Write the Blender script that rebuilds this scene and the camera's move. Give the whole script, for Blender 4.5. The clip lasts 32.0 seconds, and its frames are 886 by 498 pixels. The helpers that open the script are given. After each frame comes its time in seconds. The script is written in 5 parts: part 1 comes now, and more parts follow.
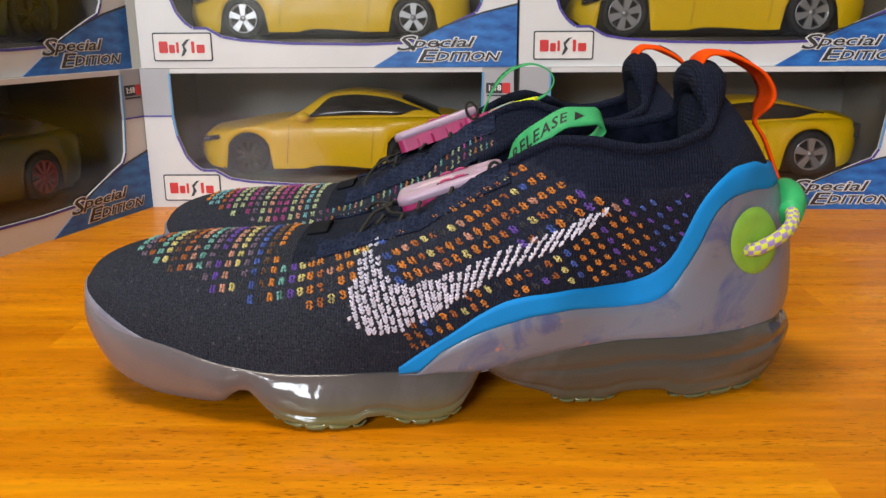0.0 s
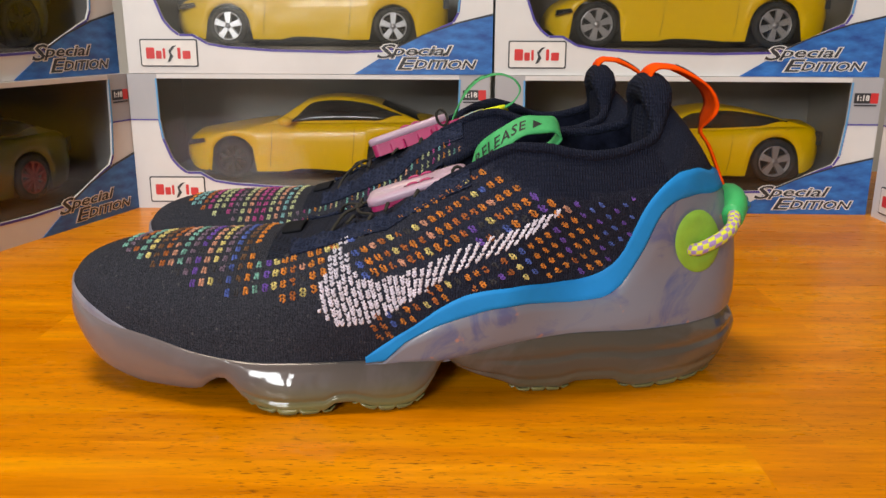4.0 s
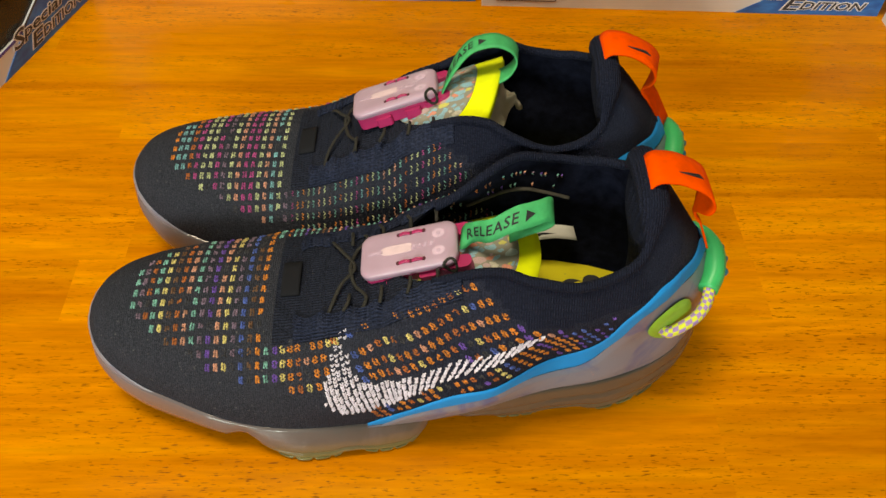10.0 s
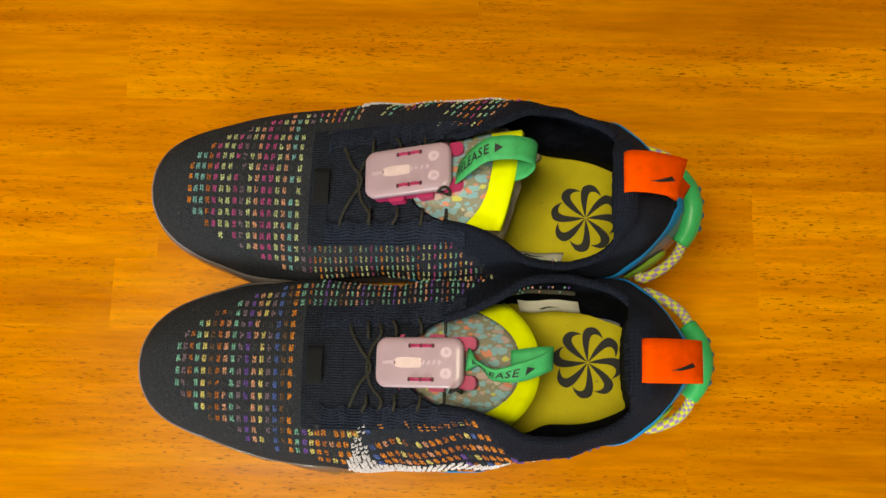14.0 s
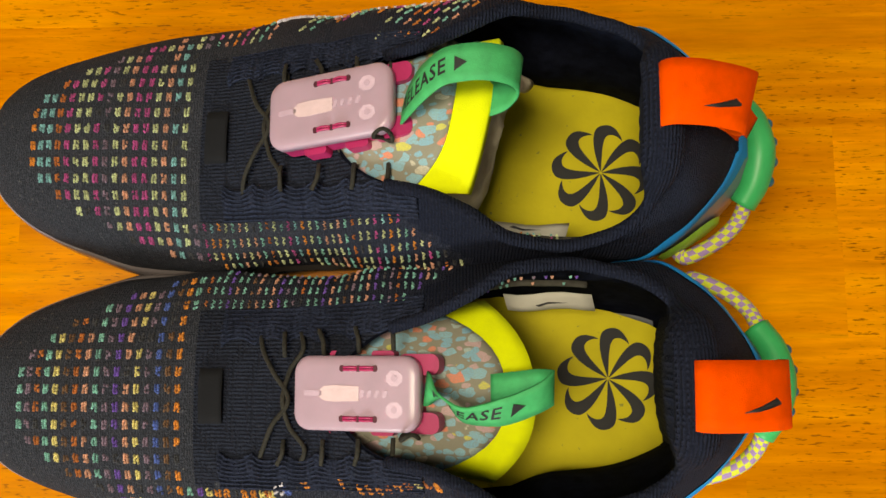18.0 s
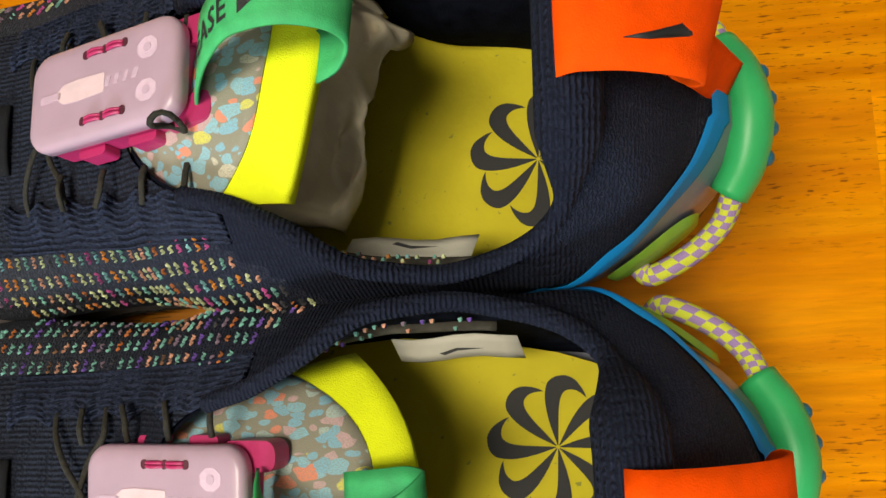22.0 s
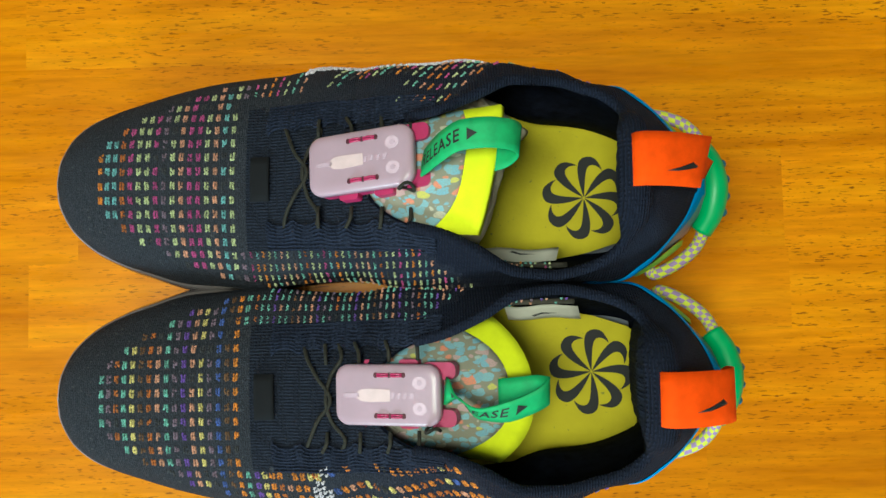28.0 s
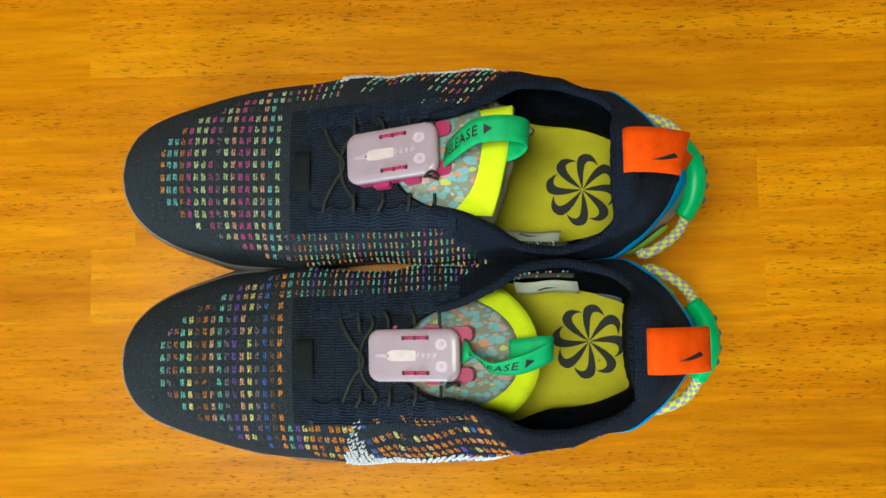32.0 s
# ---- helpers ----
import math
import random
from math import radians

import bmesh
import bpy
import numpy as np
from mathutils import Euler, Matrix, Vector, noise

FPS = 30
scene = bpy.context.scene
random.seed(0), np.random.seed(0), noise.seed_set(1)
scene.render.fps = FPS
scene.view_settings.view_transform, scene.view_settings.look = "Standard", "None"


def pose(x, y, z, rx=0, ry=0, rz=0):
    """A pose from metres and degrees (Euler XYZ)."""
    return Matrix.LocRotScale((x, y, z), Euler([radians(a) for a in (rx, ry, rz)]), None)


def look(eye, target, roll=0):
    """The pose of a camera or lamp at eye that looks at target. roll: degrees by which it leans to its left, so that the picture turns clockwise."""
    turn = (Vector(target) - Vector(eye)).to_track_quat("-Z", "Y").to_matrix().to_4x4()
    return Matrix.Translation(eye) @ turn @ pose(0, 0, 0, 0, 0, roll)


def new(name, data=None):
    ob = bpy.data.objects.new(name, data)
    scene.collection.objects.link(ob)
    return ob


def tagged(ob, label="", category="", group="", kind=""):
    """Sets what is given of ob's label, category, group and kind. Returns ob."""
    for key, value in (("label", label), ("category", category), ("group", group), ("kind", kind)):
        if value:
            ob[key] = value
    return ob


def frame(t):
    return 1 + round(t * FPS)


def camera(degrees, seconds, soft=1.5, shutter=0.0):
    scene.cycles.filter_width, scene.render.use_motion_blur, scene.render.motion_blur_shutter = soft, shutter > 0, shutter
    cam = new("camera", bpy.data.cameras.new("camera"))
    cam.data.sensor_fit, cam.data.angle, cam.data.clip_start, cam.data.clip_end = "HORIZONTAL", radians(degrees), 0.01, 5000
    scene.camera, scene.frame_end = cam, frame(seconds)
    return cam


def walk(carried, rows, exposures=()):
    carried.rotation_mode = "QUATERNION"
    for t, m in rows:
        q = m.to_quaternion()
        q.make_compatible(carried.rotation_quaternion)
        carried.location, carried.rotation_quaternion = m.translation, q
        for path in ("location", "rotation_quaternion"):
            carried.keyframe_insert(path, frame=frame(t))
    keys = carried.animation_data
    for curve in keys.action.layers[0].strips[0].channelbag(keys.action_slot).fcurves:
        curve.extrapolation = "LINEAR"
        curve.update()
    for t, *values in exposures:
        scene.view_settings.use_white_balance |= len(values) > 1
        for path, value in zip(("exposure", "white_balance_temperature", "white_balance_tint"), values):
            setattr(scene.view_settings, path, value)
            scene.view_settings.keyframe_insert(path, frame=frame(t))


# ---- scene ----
# camera: seconds, place, yaw, pitch, roll
cam = camera(57.31, 32.0)
PATH = [
    (0, 0.0026, -0.0288, 0.1584, 0.79, -15.42, -0.29),
    (0.5, 0.0059, -0.0386, 0.1608, 0.99, -14.93, -0.07),
    (1, 0.0066, -0.0436, 0.1598, 0.99, -14.74, 0.11),
    (1.5, 0.0080, -0.0475, 0.1597, 0.88, -14.68, 0.20),
    (2, 0.0078, -0.0487, 0.1609, 0.76, -14.76, 0.20),
    (2.5, 0.0082, -0.0491, 0.1610, 0.63, -14.83, 0.18),
    (3, 0.0117, -0.0517, 0.1603, 0.46, -14.88, 0.21),
    (3.5, 0.0141, -0.0545, 0.1614, 0.20, -14.99, 0.27),
    (5.5, 0.0105, -0.0477, 0.1838, -0.57, -18.08, 0.11),
    (6, 0.0075, -0.0456, 0.2069, -1.00, -20.70, 0.18),
    (6.5, 0.0003, -0.0376, 0.2339, -1.63, -23.87, 0.43),
    (7, -0.0013, -0.0302, 0.2537, -2.21, -27.26, 0.82),
    (7.5, -0.0051, -0.0150, 0.2773, -2.66, -30.76, 1.14),
    (8, -0.0019, -0.0012, 0.3008, -2.79, -34.30, 1.31),
    (8.5, -0.0037, 0.0179, 0.3204, -2.80, -38.02, 1.50),
    (9, 0.0025, 0.0381, 0.3533, -2.71, -42.00, 1.68),
    (9.5, 0.0099, 0.0596, 0.3768, -2.42, -46.07, 1.66),
    (10, 0.0052, 0.0785, 0.3987, -2.84, -50.07, 2.27),
    (10.5, 0.0224, 0.1204, 0.4076, -3.42, -54.45, 2.75),
    (11, 0.0297, 0.1489, 0.4159, -3.46, -58.56, 2.91),
    (11.5, 0.0295, 0.1717, 0.4438, -3.73, -62.38, 3.39),
    (12, 0.0311, 0.2082, 0.4652, 0.50, -67.62, -0.81),
    (12.5, 0.0354, 0.2335, 0.4972, 2.17, -72.16, -1.73),
    (13, 0.0408, 0.2633, 0.5274, 1.95, -75.32, -0.75),
    (13.5, 0.0292, 0.3064, 0.5214, 1.54, -78.38, -0.18),
    (14, 0.0148, 0.3263, 0.5330, 1.72, -80.74, -0.52),
    (14.5, 0.0099, 0.3404, 0.5280, 2.31, -82.44, -1.41),
    (16.5, 0.0191, 0.3615, 0.4754, 4.06, -84.20, -4.53),
    (17, 0.0264, 0.3552, 0.4519, 6.98, -83.71, -7.50),
    (17.5, 0.0342, 0.3558, 0.4184, 10.05, -83.16, -10.42),
    (18, 0.0414, 0.3524, 0.3883, 13.19, -82.87, -13.46),
    (18.5, 0.0469, 0.3497, 0.3609, 17.39, -82.33, -17.56),
    (19, 0.0540, 0.3403, 0.3387, 21.02, -81.72, -21.32),
    (19.5, 0.0598, 0.3392, 0.3225, 25.14, -81.37, -25.72),
    (20, 0.0672, 0.3394, 0.3092, 28.04, -81.05, -29.01),
    (20.5, 0.0727, 0.3400, 0.3005, 31.20, -80.95, -32.69),
    (21, 0.0777, 0.3391, 0.2951, 33.61, -80.86, -35.67),
    (21.5, 0.0889, 0.3513, 0.2905, 36.90, -80.99, -39.44),
    (22, 0.0932, 0.3714, 0.2910, 38.92, -81.33, -41.87),
    (22.5, 0.0916, 0.3919, 0.2902, 38.32, -81.42, -41.24),
    (23, 0.0934, 0.4037, 0.2926, 36.94, -81.71, -39.84),
    (23.5, 0.0901, 0.4077, 0.2945, 34.91, -82.00, -37.68),
    (24, 0.0868, 0.4107, 0.2956, 33.50, -82.33, -36.10),
    (24.5, 0.0819, 0.4105, 0.2986, 31.37, -82.80, -33.64),
    (25, 0.0692, 0.4092, 0.2995, 28.60, -83.64, -30.59),
    (25.5, 0.0592, 0.4041, 0.3252, 24.96, -84.48, -26.87),
    (27.5, 0.0292, 0.3883, 0.4362, 2.26, -87.02, -3.89),
    (28, 0.0283, 0.3793, 0.4545, 2.46, -86.66, -3.90),
    (28.5, 0.0254, 0.3716, 0.4717, 1.87, -86.40, -2.99),
    (29, 0.0246, 0.3647, 0.4871, 0.54, -86.11, -1.46),
    (29.5, 0.0220, 0.3599, 0.5014, -1.24, -85.87, 0.37),
    (30, 0.0191, 0.3555, 0.5127, -1.21, -85.47, 0.30),
    (30.5, 0.0175, 0.3574, 0.5165, -1.78, -85.49, 0.83),
    (31, 0.0185, 0.3562, 0.5169, -0.55, -85.33, -0.47),
    (31.5, 0.0202, 0.3569, 0.5149, 0.13, -85.41, -1.24),
    (32, 0.0180, 0.3569, 0.5126, 0.73, -85.41, -2.02),
]
EXPOSURES = [(0.0, -0.25, 6650, 11), (3.0, -0.25, 6850, 12), (5.0, -0.23, 7800, 15), (7.0, -0.20, 8200, 12), (10.0, -0.20, 7900, 3), (13.5, -0.26, 8200, -4), (16.5, -0.26, 8200, 4), (18.5, -0.05, 7700, 4), (22.0, 0.10, 7000, 4), (24.5, 0.04, 6700, 2), (28.0, -0.06, 6050, -16), (32.0, -0.10, 6050, -21)]
walk(cam, [(t, pose(x, y, z, 0, 0, yaw) @ pose(0, 0, 0, 90 + pitch) @ pose(0, 0, 0, 0, 0, roll)) for t, x, y, z, yaw, pitch, roll in PATH], EXPOSURES)

# ---- world and light ----
world = bpy.data.worlds.new("world")
scene.world = world
world.use_nodes = True
wn = world.node_tree
sky = wn.nodes.new("ShaderNodeTexSky")
sky.sky_type, sky.sun_disc, sky.sun_elevation, sky.sun_rotation = "NISHITA", False, radians(35), radians(200)
wn.links.new(sky.outputs[0], wn.nodes["Background"].inputs[0])
wn.nodes["Background"].inputs[1].default_value = 0.1


def area_lamp(name, eye, target, w, h, power, colour):
    data = bpy.data.lights.new(name, "AREA")
    data.shape, data.size, data.size_y, data.energy, data.color = "RECTANGLE", w, h, power, colour
    ob = new(name, data)
    ob.matrix_world = look(eye, target)
    return ob


area_lamp("window_light", (-0.75, -1.72, 0.75), (-0.3, 0.3, 0.0), 0.6, 0.5, 47.0, (0.80, 0.91, 1.0))
area_lamp("ceiling_light", (-0.32, 0.27, 1.66), (-0.32, 0.27, 0.0), 0.55, 0.4, 25.0, (1.0, 0.92, 0.80))


# ---- materials ----
def mat(name, colour, rough=0.6, metal=0.0, **kw):
    m = bpy.data.materials.new(name)
    m.use_nodes = True
    b = m.node_tree.nodes["Principled BSDF"]
    b.inputs["Base Color"].default_value = (*colour, 1)
    b.inputs["Roughness"].default_value = rough
    b.inputs["Metallic"].default_value = metal
    for key, value in kw.items():
        b.inputs[key.replace("_", " ")].default_value = value
    return m


def nodes_of(m):
    t = m.node_tree
    return t, t.nodes["Principled BSDF"]


def node(t, kind, **kw):
    n = t.nodes.new(kind)
    for key, value in kw.items():
        n.inputs[key].default_value = value
    return n


def ramp(t, fac, stops):
    n = t.nodes.new("ShaderNodeValToRGB")
    while len(n.color_ramp.elements) < len(stops):
        n.color_ramp.elements.new(0.5)
    for e, (at, c) in zip(n.color_ramp.elements, stops):
        e.position, e.color = at, (*c, 1)
    t.links.new(fac, n.inputs[0])
    return n.outputs[0]


def mixed(t, fac, a, b, mode="MIX"):
    n = t.nodes.new("ShaderNodeMix")
    n.data_type, n.blend_type = "RGBA", mode
    for value, socket in ((fac, n.inputs[0]), (a, n.inputs[6]), (b, n.inputs[7])):
        if isinstance(value, (int, float)):
            socket.default_value = value
        elif isinstance(value, tuple):
            socket.default_value = (*value, 1)
        else:
            t.links.new(value, socket)
    return n.outputs[2]


def coords(t, scale=(1, 1, 1), turn=(0, 0, 0)):
    c = t.nodes.new("ShaderNodeTexCoord")
    mp = t.nodes.new("ShaderNodeMapping")
    mp.inputs["Scale"].default_value, mp.inputs["Rotation"].default_value = scale, turn
    t.links.new(c.outputs["Object"], mp.inputs[0])
    return mp.outputs[0]


def noise_tex(t, vec, scale, detail=4, rough=0.55, kind="ShaderNodeTexNoise"):
    n = node(t, kind, Scale=scale, Detail=detail, Roughness=rough)
    t.links.new(vec, n.inputs["Vector"])
    return n.outputs[0]


def bump(t, b, height, strength, distance):
    n = node(t, "ShaderNodeBump", Strength=strength, Distance=distance)
    t.links.new(height, n.inputs["Height"])
    t.links.new(n.outputs[0], b.inputs["Normal"])


def worn(name, colour, rough=0.6, scale=60.0, spread=0.15, grain=900.0, depth=0.0002, metal=0.0, **kw):
    """A plain material with blotches, a fine grain and a slight relief."""
    m = mat(name, colour, rough, metal, **kw)
    t, b = nodes_of(m)
    v = coords(t)
    lo, hi = tuple(c * (1 - spread) for c in colour), tuple(min(1, c * (1 + spread)) for c in colour)
    big = noise_tex(t, v, scale, 4)
    t.links.new(ramp(t, big, [(0.3, lo), (0.7, hi)]), b.inputs["Base Color"])
    fine = noise_tex(t, v, grain, 2)
    if depth:
        bump(t, b, fine, 0.4, depth)
    return m


def knit(name, colour, pitch, main="X", depth=0.0006, across=1.6, fuzz=0.25, heather=0.5, light=1.35, warp=1.6):
    """Knitted cloth: rows of small loops with their shade and highlights in the colour, lint and uneven dye. main: the
    axis across its ribs.
    """
    m = mat(name, colour, 0.95, Specular_IOR_Level=0.15)
    t, b = nodes_of(m)
    v = coords(t)
    waves = []
    for axis in (main, *[a for a in "XYZ" if a != main]):
        w = node(t, "ShaderNodeTexWave", Scale=0.314 / (pitch if axis == main else pitch * across), Distortion=warp, Detail=1.5)
        w.inputs["Detail Scale"].default_value = 2.5
        w.bands_direction = axis
        t.links.new(v, w.inputs["Vector"])
        waves.append(w.outputs["Fac"])
    both, add = node(t, "ShaderNodeMath"), node(t, "ShaderNodeMath")
    both.operation, add.operation = "MULTIPLY", "MAXIMUM"
    t.links.new(waves[1], add.inputs[0]), t.links.new(waves[2], add.inputs[1])
    t.links.new(waves[0], both.inputs[0]), t.links.new(add.outputs[0], both.inputs[1])
    # gaps between loops darkened, crests lightened: shade and highlights put into the colour
    lo, hi = tuple(c * 0.55 for c in colour), tuple(c * light for c in colour)
    base = ramp(t, both.outputs[0], [(0.05, lo), (0.7, hi)])
    flecks = noise_tex(t, v, 1500, 2)
    base = mixed(t, ramp(t, flecks, [(0.45, (0, 0, 0)), (0.68, (heather, heather, heather))]), base, tuple(c * 2.6 + 0.004 for c in colour))
    lint = noise_tex(t, v, 520, 3)
    base = mixed(t, ramp(t, lint, [(0.64, (0, 0, 0)), (0.76, (fuzz, fuzz, fuzz))]), base, (0.17, 0.165, 0.165))
    blotch = noise_tex(t, v, 45, 3)
    base = mixed(t, ramp(t, blotch, [(0.3, (0, 0, 0)), (0.75, (0.35, 0.35, 0.35))]), base, tuple(c * 1.9 for c in colour))
    t.links.new(base, b.inputs["Base Color"])
    bump(t, b, both.outputs[0], 0.8, depth)
    return m


def wood_material():
    m = mat("varnished_wood", (0.5, 0.2, 0.04), 0.3, Specular_IOR_Level=0.11)
    t, b = nodes_of(m)
    info = t.nodes.new("ShaderNodeObjectInfo")
    shift = node(t, "ShaderNodeVectorMath")
    shift.operation = "ADD"
    c = t.nodes.new("ShaderNodeTexCoord")
    spread = node(t, "ShaderNodeVectorMath")
    spread.operation = "SCALE"
    spread.inputs[0].default_value = (3.1, 1.7, 0.9)
    t.links.new(info.outputs["Random"], spread.inputs["Scale"])
    t.links.new(c.outputs["Object"], shift.inputs[0]), t.links.new(spread.outputs[0], shift.inputs[1])

    def along(sx, sy):
        mp = t.nodes.new("ShaderNodeMapping")
        mp.inputs["Scale"].default_value = (sx, sy, 1)
        t.links.new(shift.outputs[0], mp.inputs[0])
        return mp.outputs[0]

    streak = noise_tex(t, along(3.0, 60.0), 1.0, 6, 0.62)
    base = ramp(t, streak, [(0.28, (0.60, 0.178, 0.0018)), (0.5, (0.80, 0.275, 0.003)), (0.72, (0.92, 0.375, 0.006))])
    cloud = noise_tex(t, along(5.0, 14.0), 1.0, 3)
    base = mixed(t, ramp(t, cloud, [(0.3, (0, 0, 0)), (0.7, (0.4, 0.4, 0.4))]), base, (0.60, 0.180, 0.0035))
    tint = ramp(t, info.outputs["Random"], [(0.0, (0.86, 0.83, 0.80)), (0.5, (0.96, 0.95, 0.94)), (1.0, (1.0, 1.0, 1.0))])
    base = mixed(t, 1.0, base, tint, "MULTIPLY")
    pores = noise_tex(t, along(170.0, 1050.0), 1.0, 2, 0.5)
    patch = noise_tex(t, along(4.0, 22.0), 1.0, 2)
    gate = node(t, "ShaderNodeMath")
    gate.operation = "MULTIPLY"
    t.links.new(ramp(t, pores, [(0.60, (0, 0, 0)), (0.68, (1, 1, 1))]), gate.inputs[0])
    t.links.new(ramp(t, patch, [(0.40, (0.08, 0.08, 0.08)), (0.58, (0.9, 0.9, 0.9))]), gate.inputs[1])
    base = mixed(t, gate.outputs[0], base, (0.20, 0.058, 0.004))
    figure = noise_tex(t, along(26.0, 260.0), 1.0, 3, 0.6)
    base = mixed(t, 0.8, base, ramp(t, figure, [(0.3, (0.70, 0.67, 0.63)), (0.7, (1.0, 1.0, 1.0))]), "MULTIPLY")
    t.links.new(base, b.inputs["Base Color"])
    rough = noise_tex(t, along(20.0, 60.0), 1.0, 4)
    t.links.new(ramp(t, rough, [(0.3, (0.24, 0.24, 0.24)), (0.7, (0.38, 0.38, 0.38))]), b.inputs["Roughness"])
    bump(t, b, streak, 0.12, 0.0004)
    return m


WOOD = wood_material()
KNIT = knit("navy_knit", (0.0185, 0.0205, 0.0285), 0.0011, depth=0.0006, across=1.2, fuzz=0.6, heather=0.9, light=1.7, warp=5.0)
RIB = knit("ribbed_navy_knit", (0.0072, 0.0096, 0.0215), 0.0012, across=1.6, depth=0.0009, fuzz=0.06, heather=0.35)
t, b = nodes_of(KNIT)
now = b.inputs["Base Color"].links[0].from_socket
part_x = t.nodes.new("ShaderNodeSeparateXYZ")
t.links.new(coords(t), part_x.inputs[0])
t.links.new(mixed(t, 1.0, now, ramp(t, part_x.outputs[0], [(0.11, (1, 1, 1)), (0.19, (0.55, 0.60, 0.80))]), "MULTIPLY"), b.inputs["Base Color"])
PANEL_RIB = knit("cross_ribbed_knit", (0.0078, 0.0098, 0.0180), 0.0015, main="Y", across=1.4, depth=0.0013, fuzz=0.10, heather=0.9, light=2.0)
BAND_RIB = knit("blue_ribbed_band", (0.0105, 0.0140, 0.0290), 0.0016, main="Y", across=1.4, depth=0.0010, fuzz=0.10, heather=0.9, light=2.2)
LINING = worn("plush_lining", (0.0070, 0.0085, 0.0170), 1.0, 170, 0.5, 1300, 0.0009, Specular_IOR_Level=0.03)
PLUSH = knit("soft_navy_knit", (0.0078, 0.0105, 0.0220), 0.0009, across=1.2, depth=0.0003, fuzz=0.12, heather=0.5, warp=6.0)
ORANGE = worn("orange_webbing", (0.86, 0.072, 0.001), 0.8, 200, 0.1, 2500, 0.0003, Specular_IOR_Level=0.12)
GREEN_WEB = worn("green_webbing", (0.035, 0.36, 0.12), 0.7, 200, 0.15, 2200, 0.0003)
GREEN_RUB = worn("green_rubber", (0.03, 0.42, 0.13), 0.42, 80, 0.1, 900, 0.0001)
LIME = worn("lime_rubber", (0.23, 0.46, 0.05), 0.5, 90, 0.15)
BLACK = worn("black_print", (0.012, 0.012, 0.014), 0.7, 100, 0.2)
BLUE_BAND = worn("blue_band", (0.004, 0.25, 0.66), 0.6, 60, 0.08, 1500, 0.0001, Specular_IOR_Level=0.18)
NEON = worn("neon_yellow_felt", (0.78, 0.86, 0.012), 0.9, 120, 0.07, 2200, 0.0005)
PINK = worn("magenta_plastic", (0.42, 0.022, 0.12), 0.4, 70, 0.1)
WHITE_THREAD = worn("white_thread", (0.80, 0.76, 0.88), 0.85, 300, 0.12, 2500, 0.0003)
CORD = worn("dark_cord", (0.016, 0.014, 0.010), 0.85, 900, 0.7, 3000, 0.0004)
PAPER = worn("tissue_paper", (0.60, 0.53, 0.40), 0.8, 30, 0.12, 400, 0.0003)
TAPE = worn("seam_tape", (0.055, 0.050, 0.040), 0.9, 300, 0.3, 2200, 0.0003)
WHITE_LABEL = worn("label_cloth", (0.54, 0.52, 0.46), 0.8, 60, 0.1)
WALL = worn("wall_paint", (0.60, 0.57, 0.53), 0.9, 3, 0.06, 200, 0.0003)


# ---- building helpers ----
def curve1(*pts):
    """A smooth function through points (x, y) that never overshoots."""
    xs, ys = np.array([p[0] for p in pts], float), np.array([p[1] for p in pts], float)
    h, d = np.diff(xs), np.diff(ys) / np.diff(xs)
    m = np.zeros(len(xs))
    m[0], m[-1] = d[0], d[-1]
    for i in range(1, len(xs) - 1):
        if d[i - 1] * d[i] > 0:
            a, b = 2 * h[i] + h[i - 1], h[i] + 2 * h[i - 1]
            m[i] = (a + b) / (a / d[i - 1] + b / d[i])

    def at(x):
        x = min(max(x, xs[0]), xs[-1])
        i = min(int(np.searchsorted(xs, x, "right")) - 1, len(xs) - 2)
        t = (x - xs[i]) / h[i]
        return float(ys[i] * (1 + 2 * t) * (1 - t) ** 2 + h[i] * m[i] * t * (1 - t) ** 2 + ys[i + 1] * t * t * (3 - 2 * t) + h[i] * m[i + 1] * t * t * (t - 1))

    return at


def smooth(a, b, x):
    t = min(max((x - a) / (b - a), 0.0), 1.0)
    return t * t * (3 - 2 * t)


def part(name, bm, material, parent=None, label="", flat=False, fix=True):
    """Links a bmesh as one mesh object under a thing or a part. material: one, or a list for the faces' indices."""
    if fix:
        bmesh.ops.recalc_face_normals(bm, faces=bm.faces)
    me = bpy.data.meshes.new(name)
    bm.to_mesh(me)
    bm.free()
    for m in material if isinstance(material, list) else [material]:
        me.materials.append(m)
    if not flat:
        me.polygons.foreach_set("use_smooth", [True] * len(me.polygons))
    ob = new(name, me)
    ob.parent = parent
    return tagged(ob, label)


def thing(name, m, label, category, group=""):
    ob = new(name)
    ob.empty_display_size = 0.02
    ob.matrix_world = m
    return tagged(ob, label, category, group)


def grid_mesh(bm, rows, index=0, close_u=False, close_v=False):
    """Faces over a grid of points (rows of equal length)."""
    vs = [[bm.verts.new(p) for p in row] for row in rows]
    nu, nv = len(vs), len(vs[0])
    for i in range(nu if close_u else nu - 1):
        for j in range(nv if close_v else nv - 1):
            f = bm.faces.new((vs[i][j], vs[(i + 1) % nu][j], vs[(i + 1) % nu][(j + 1) % nv], vs[i][(j + 1) % nv]))
            f.material_index = index
    return vs


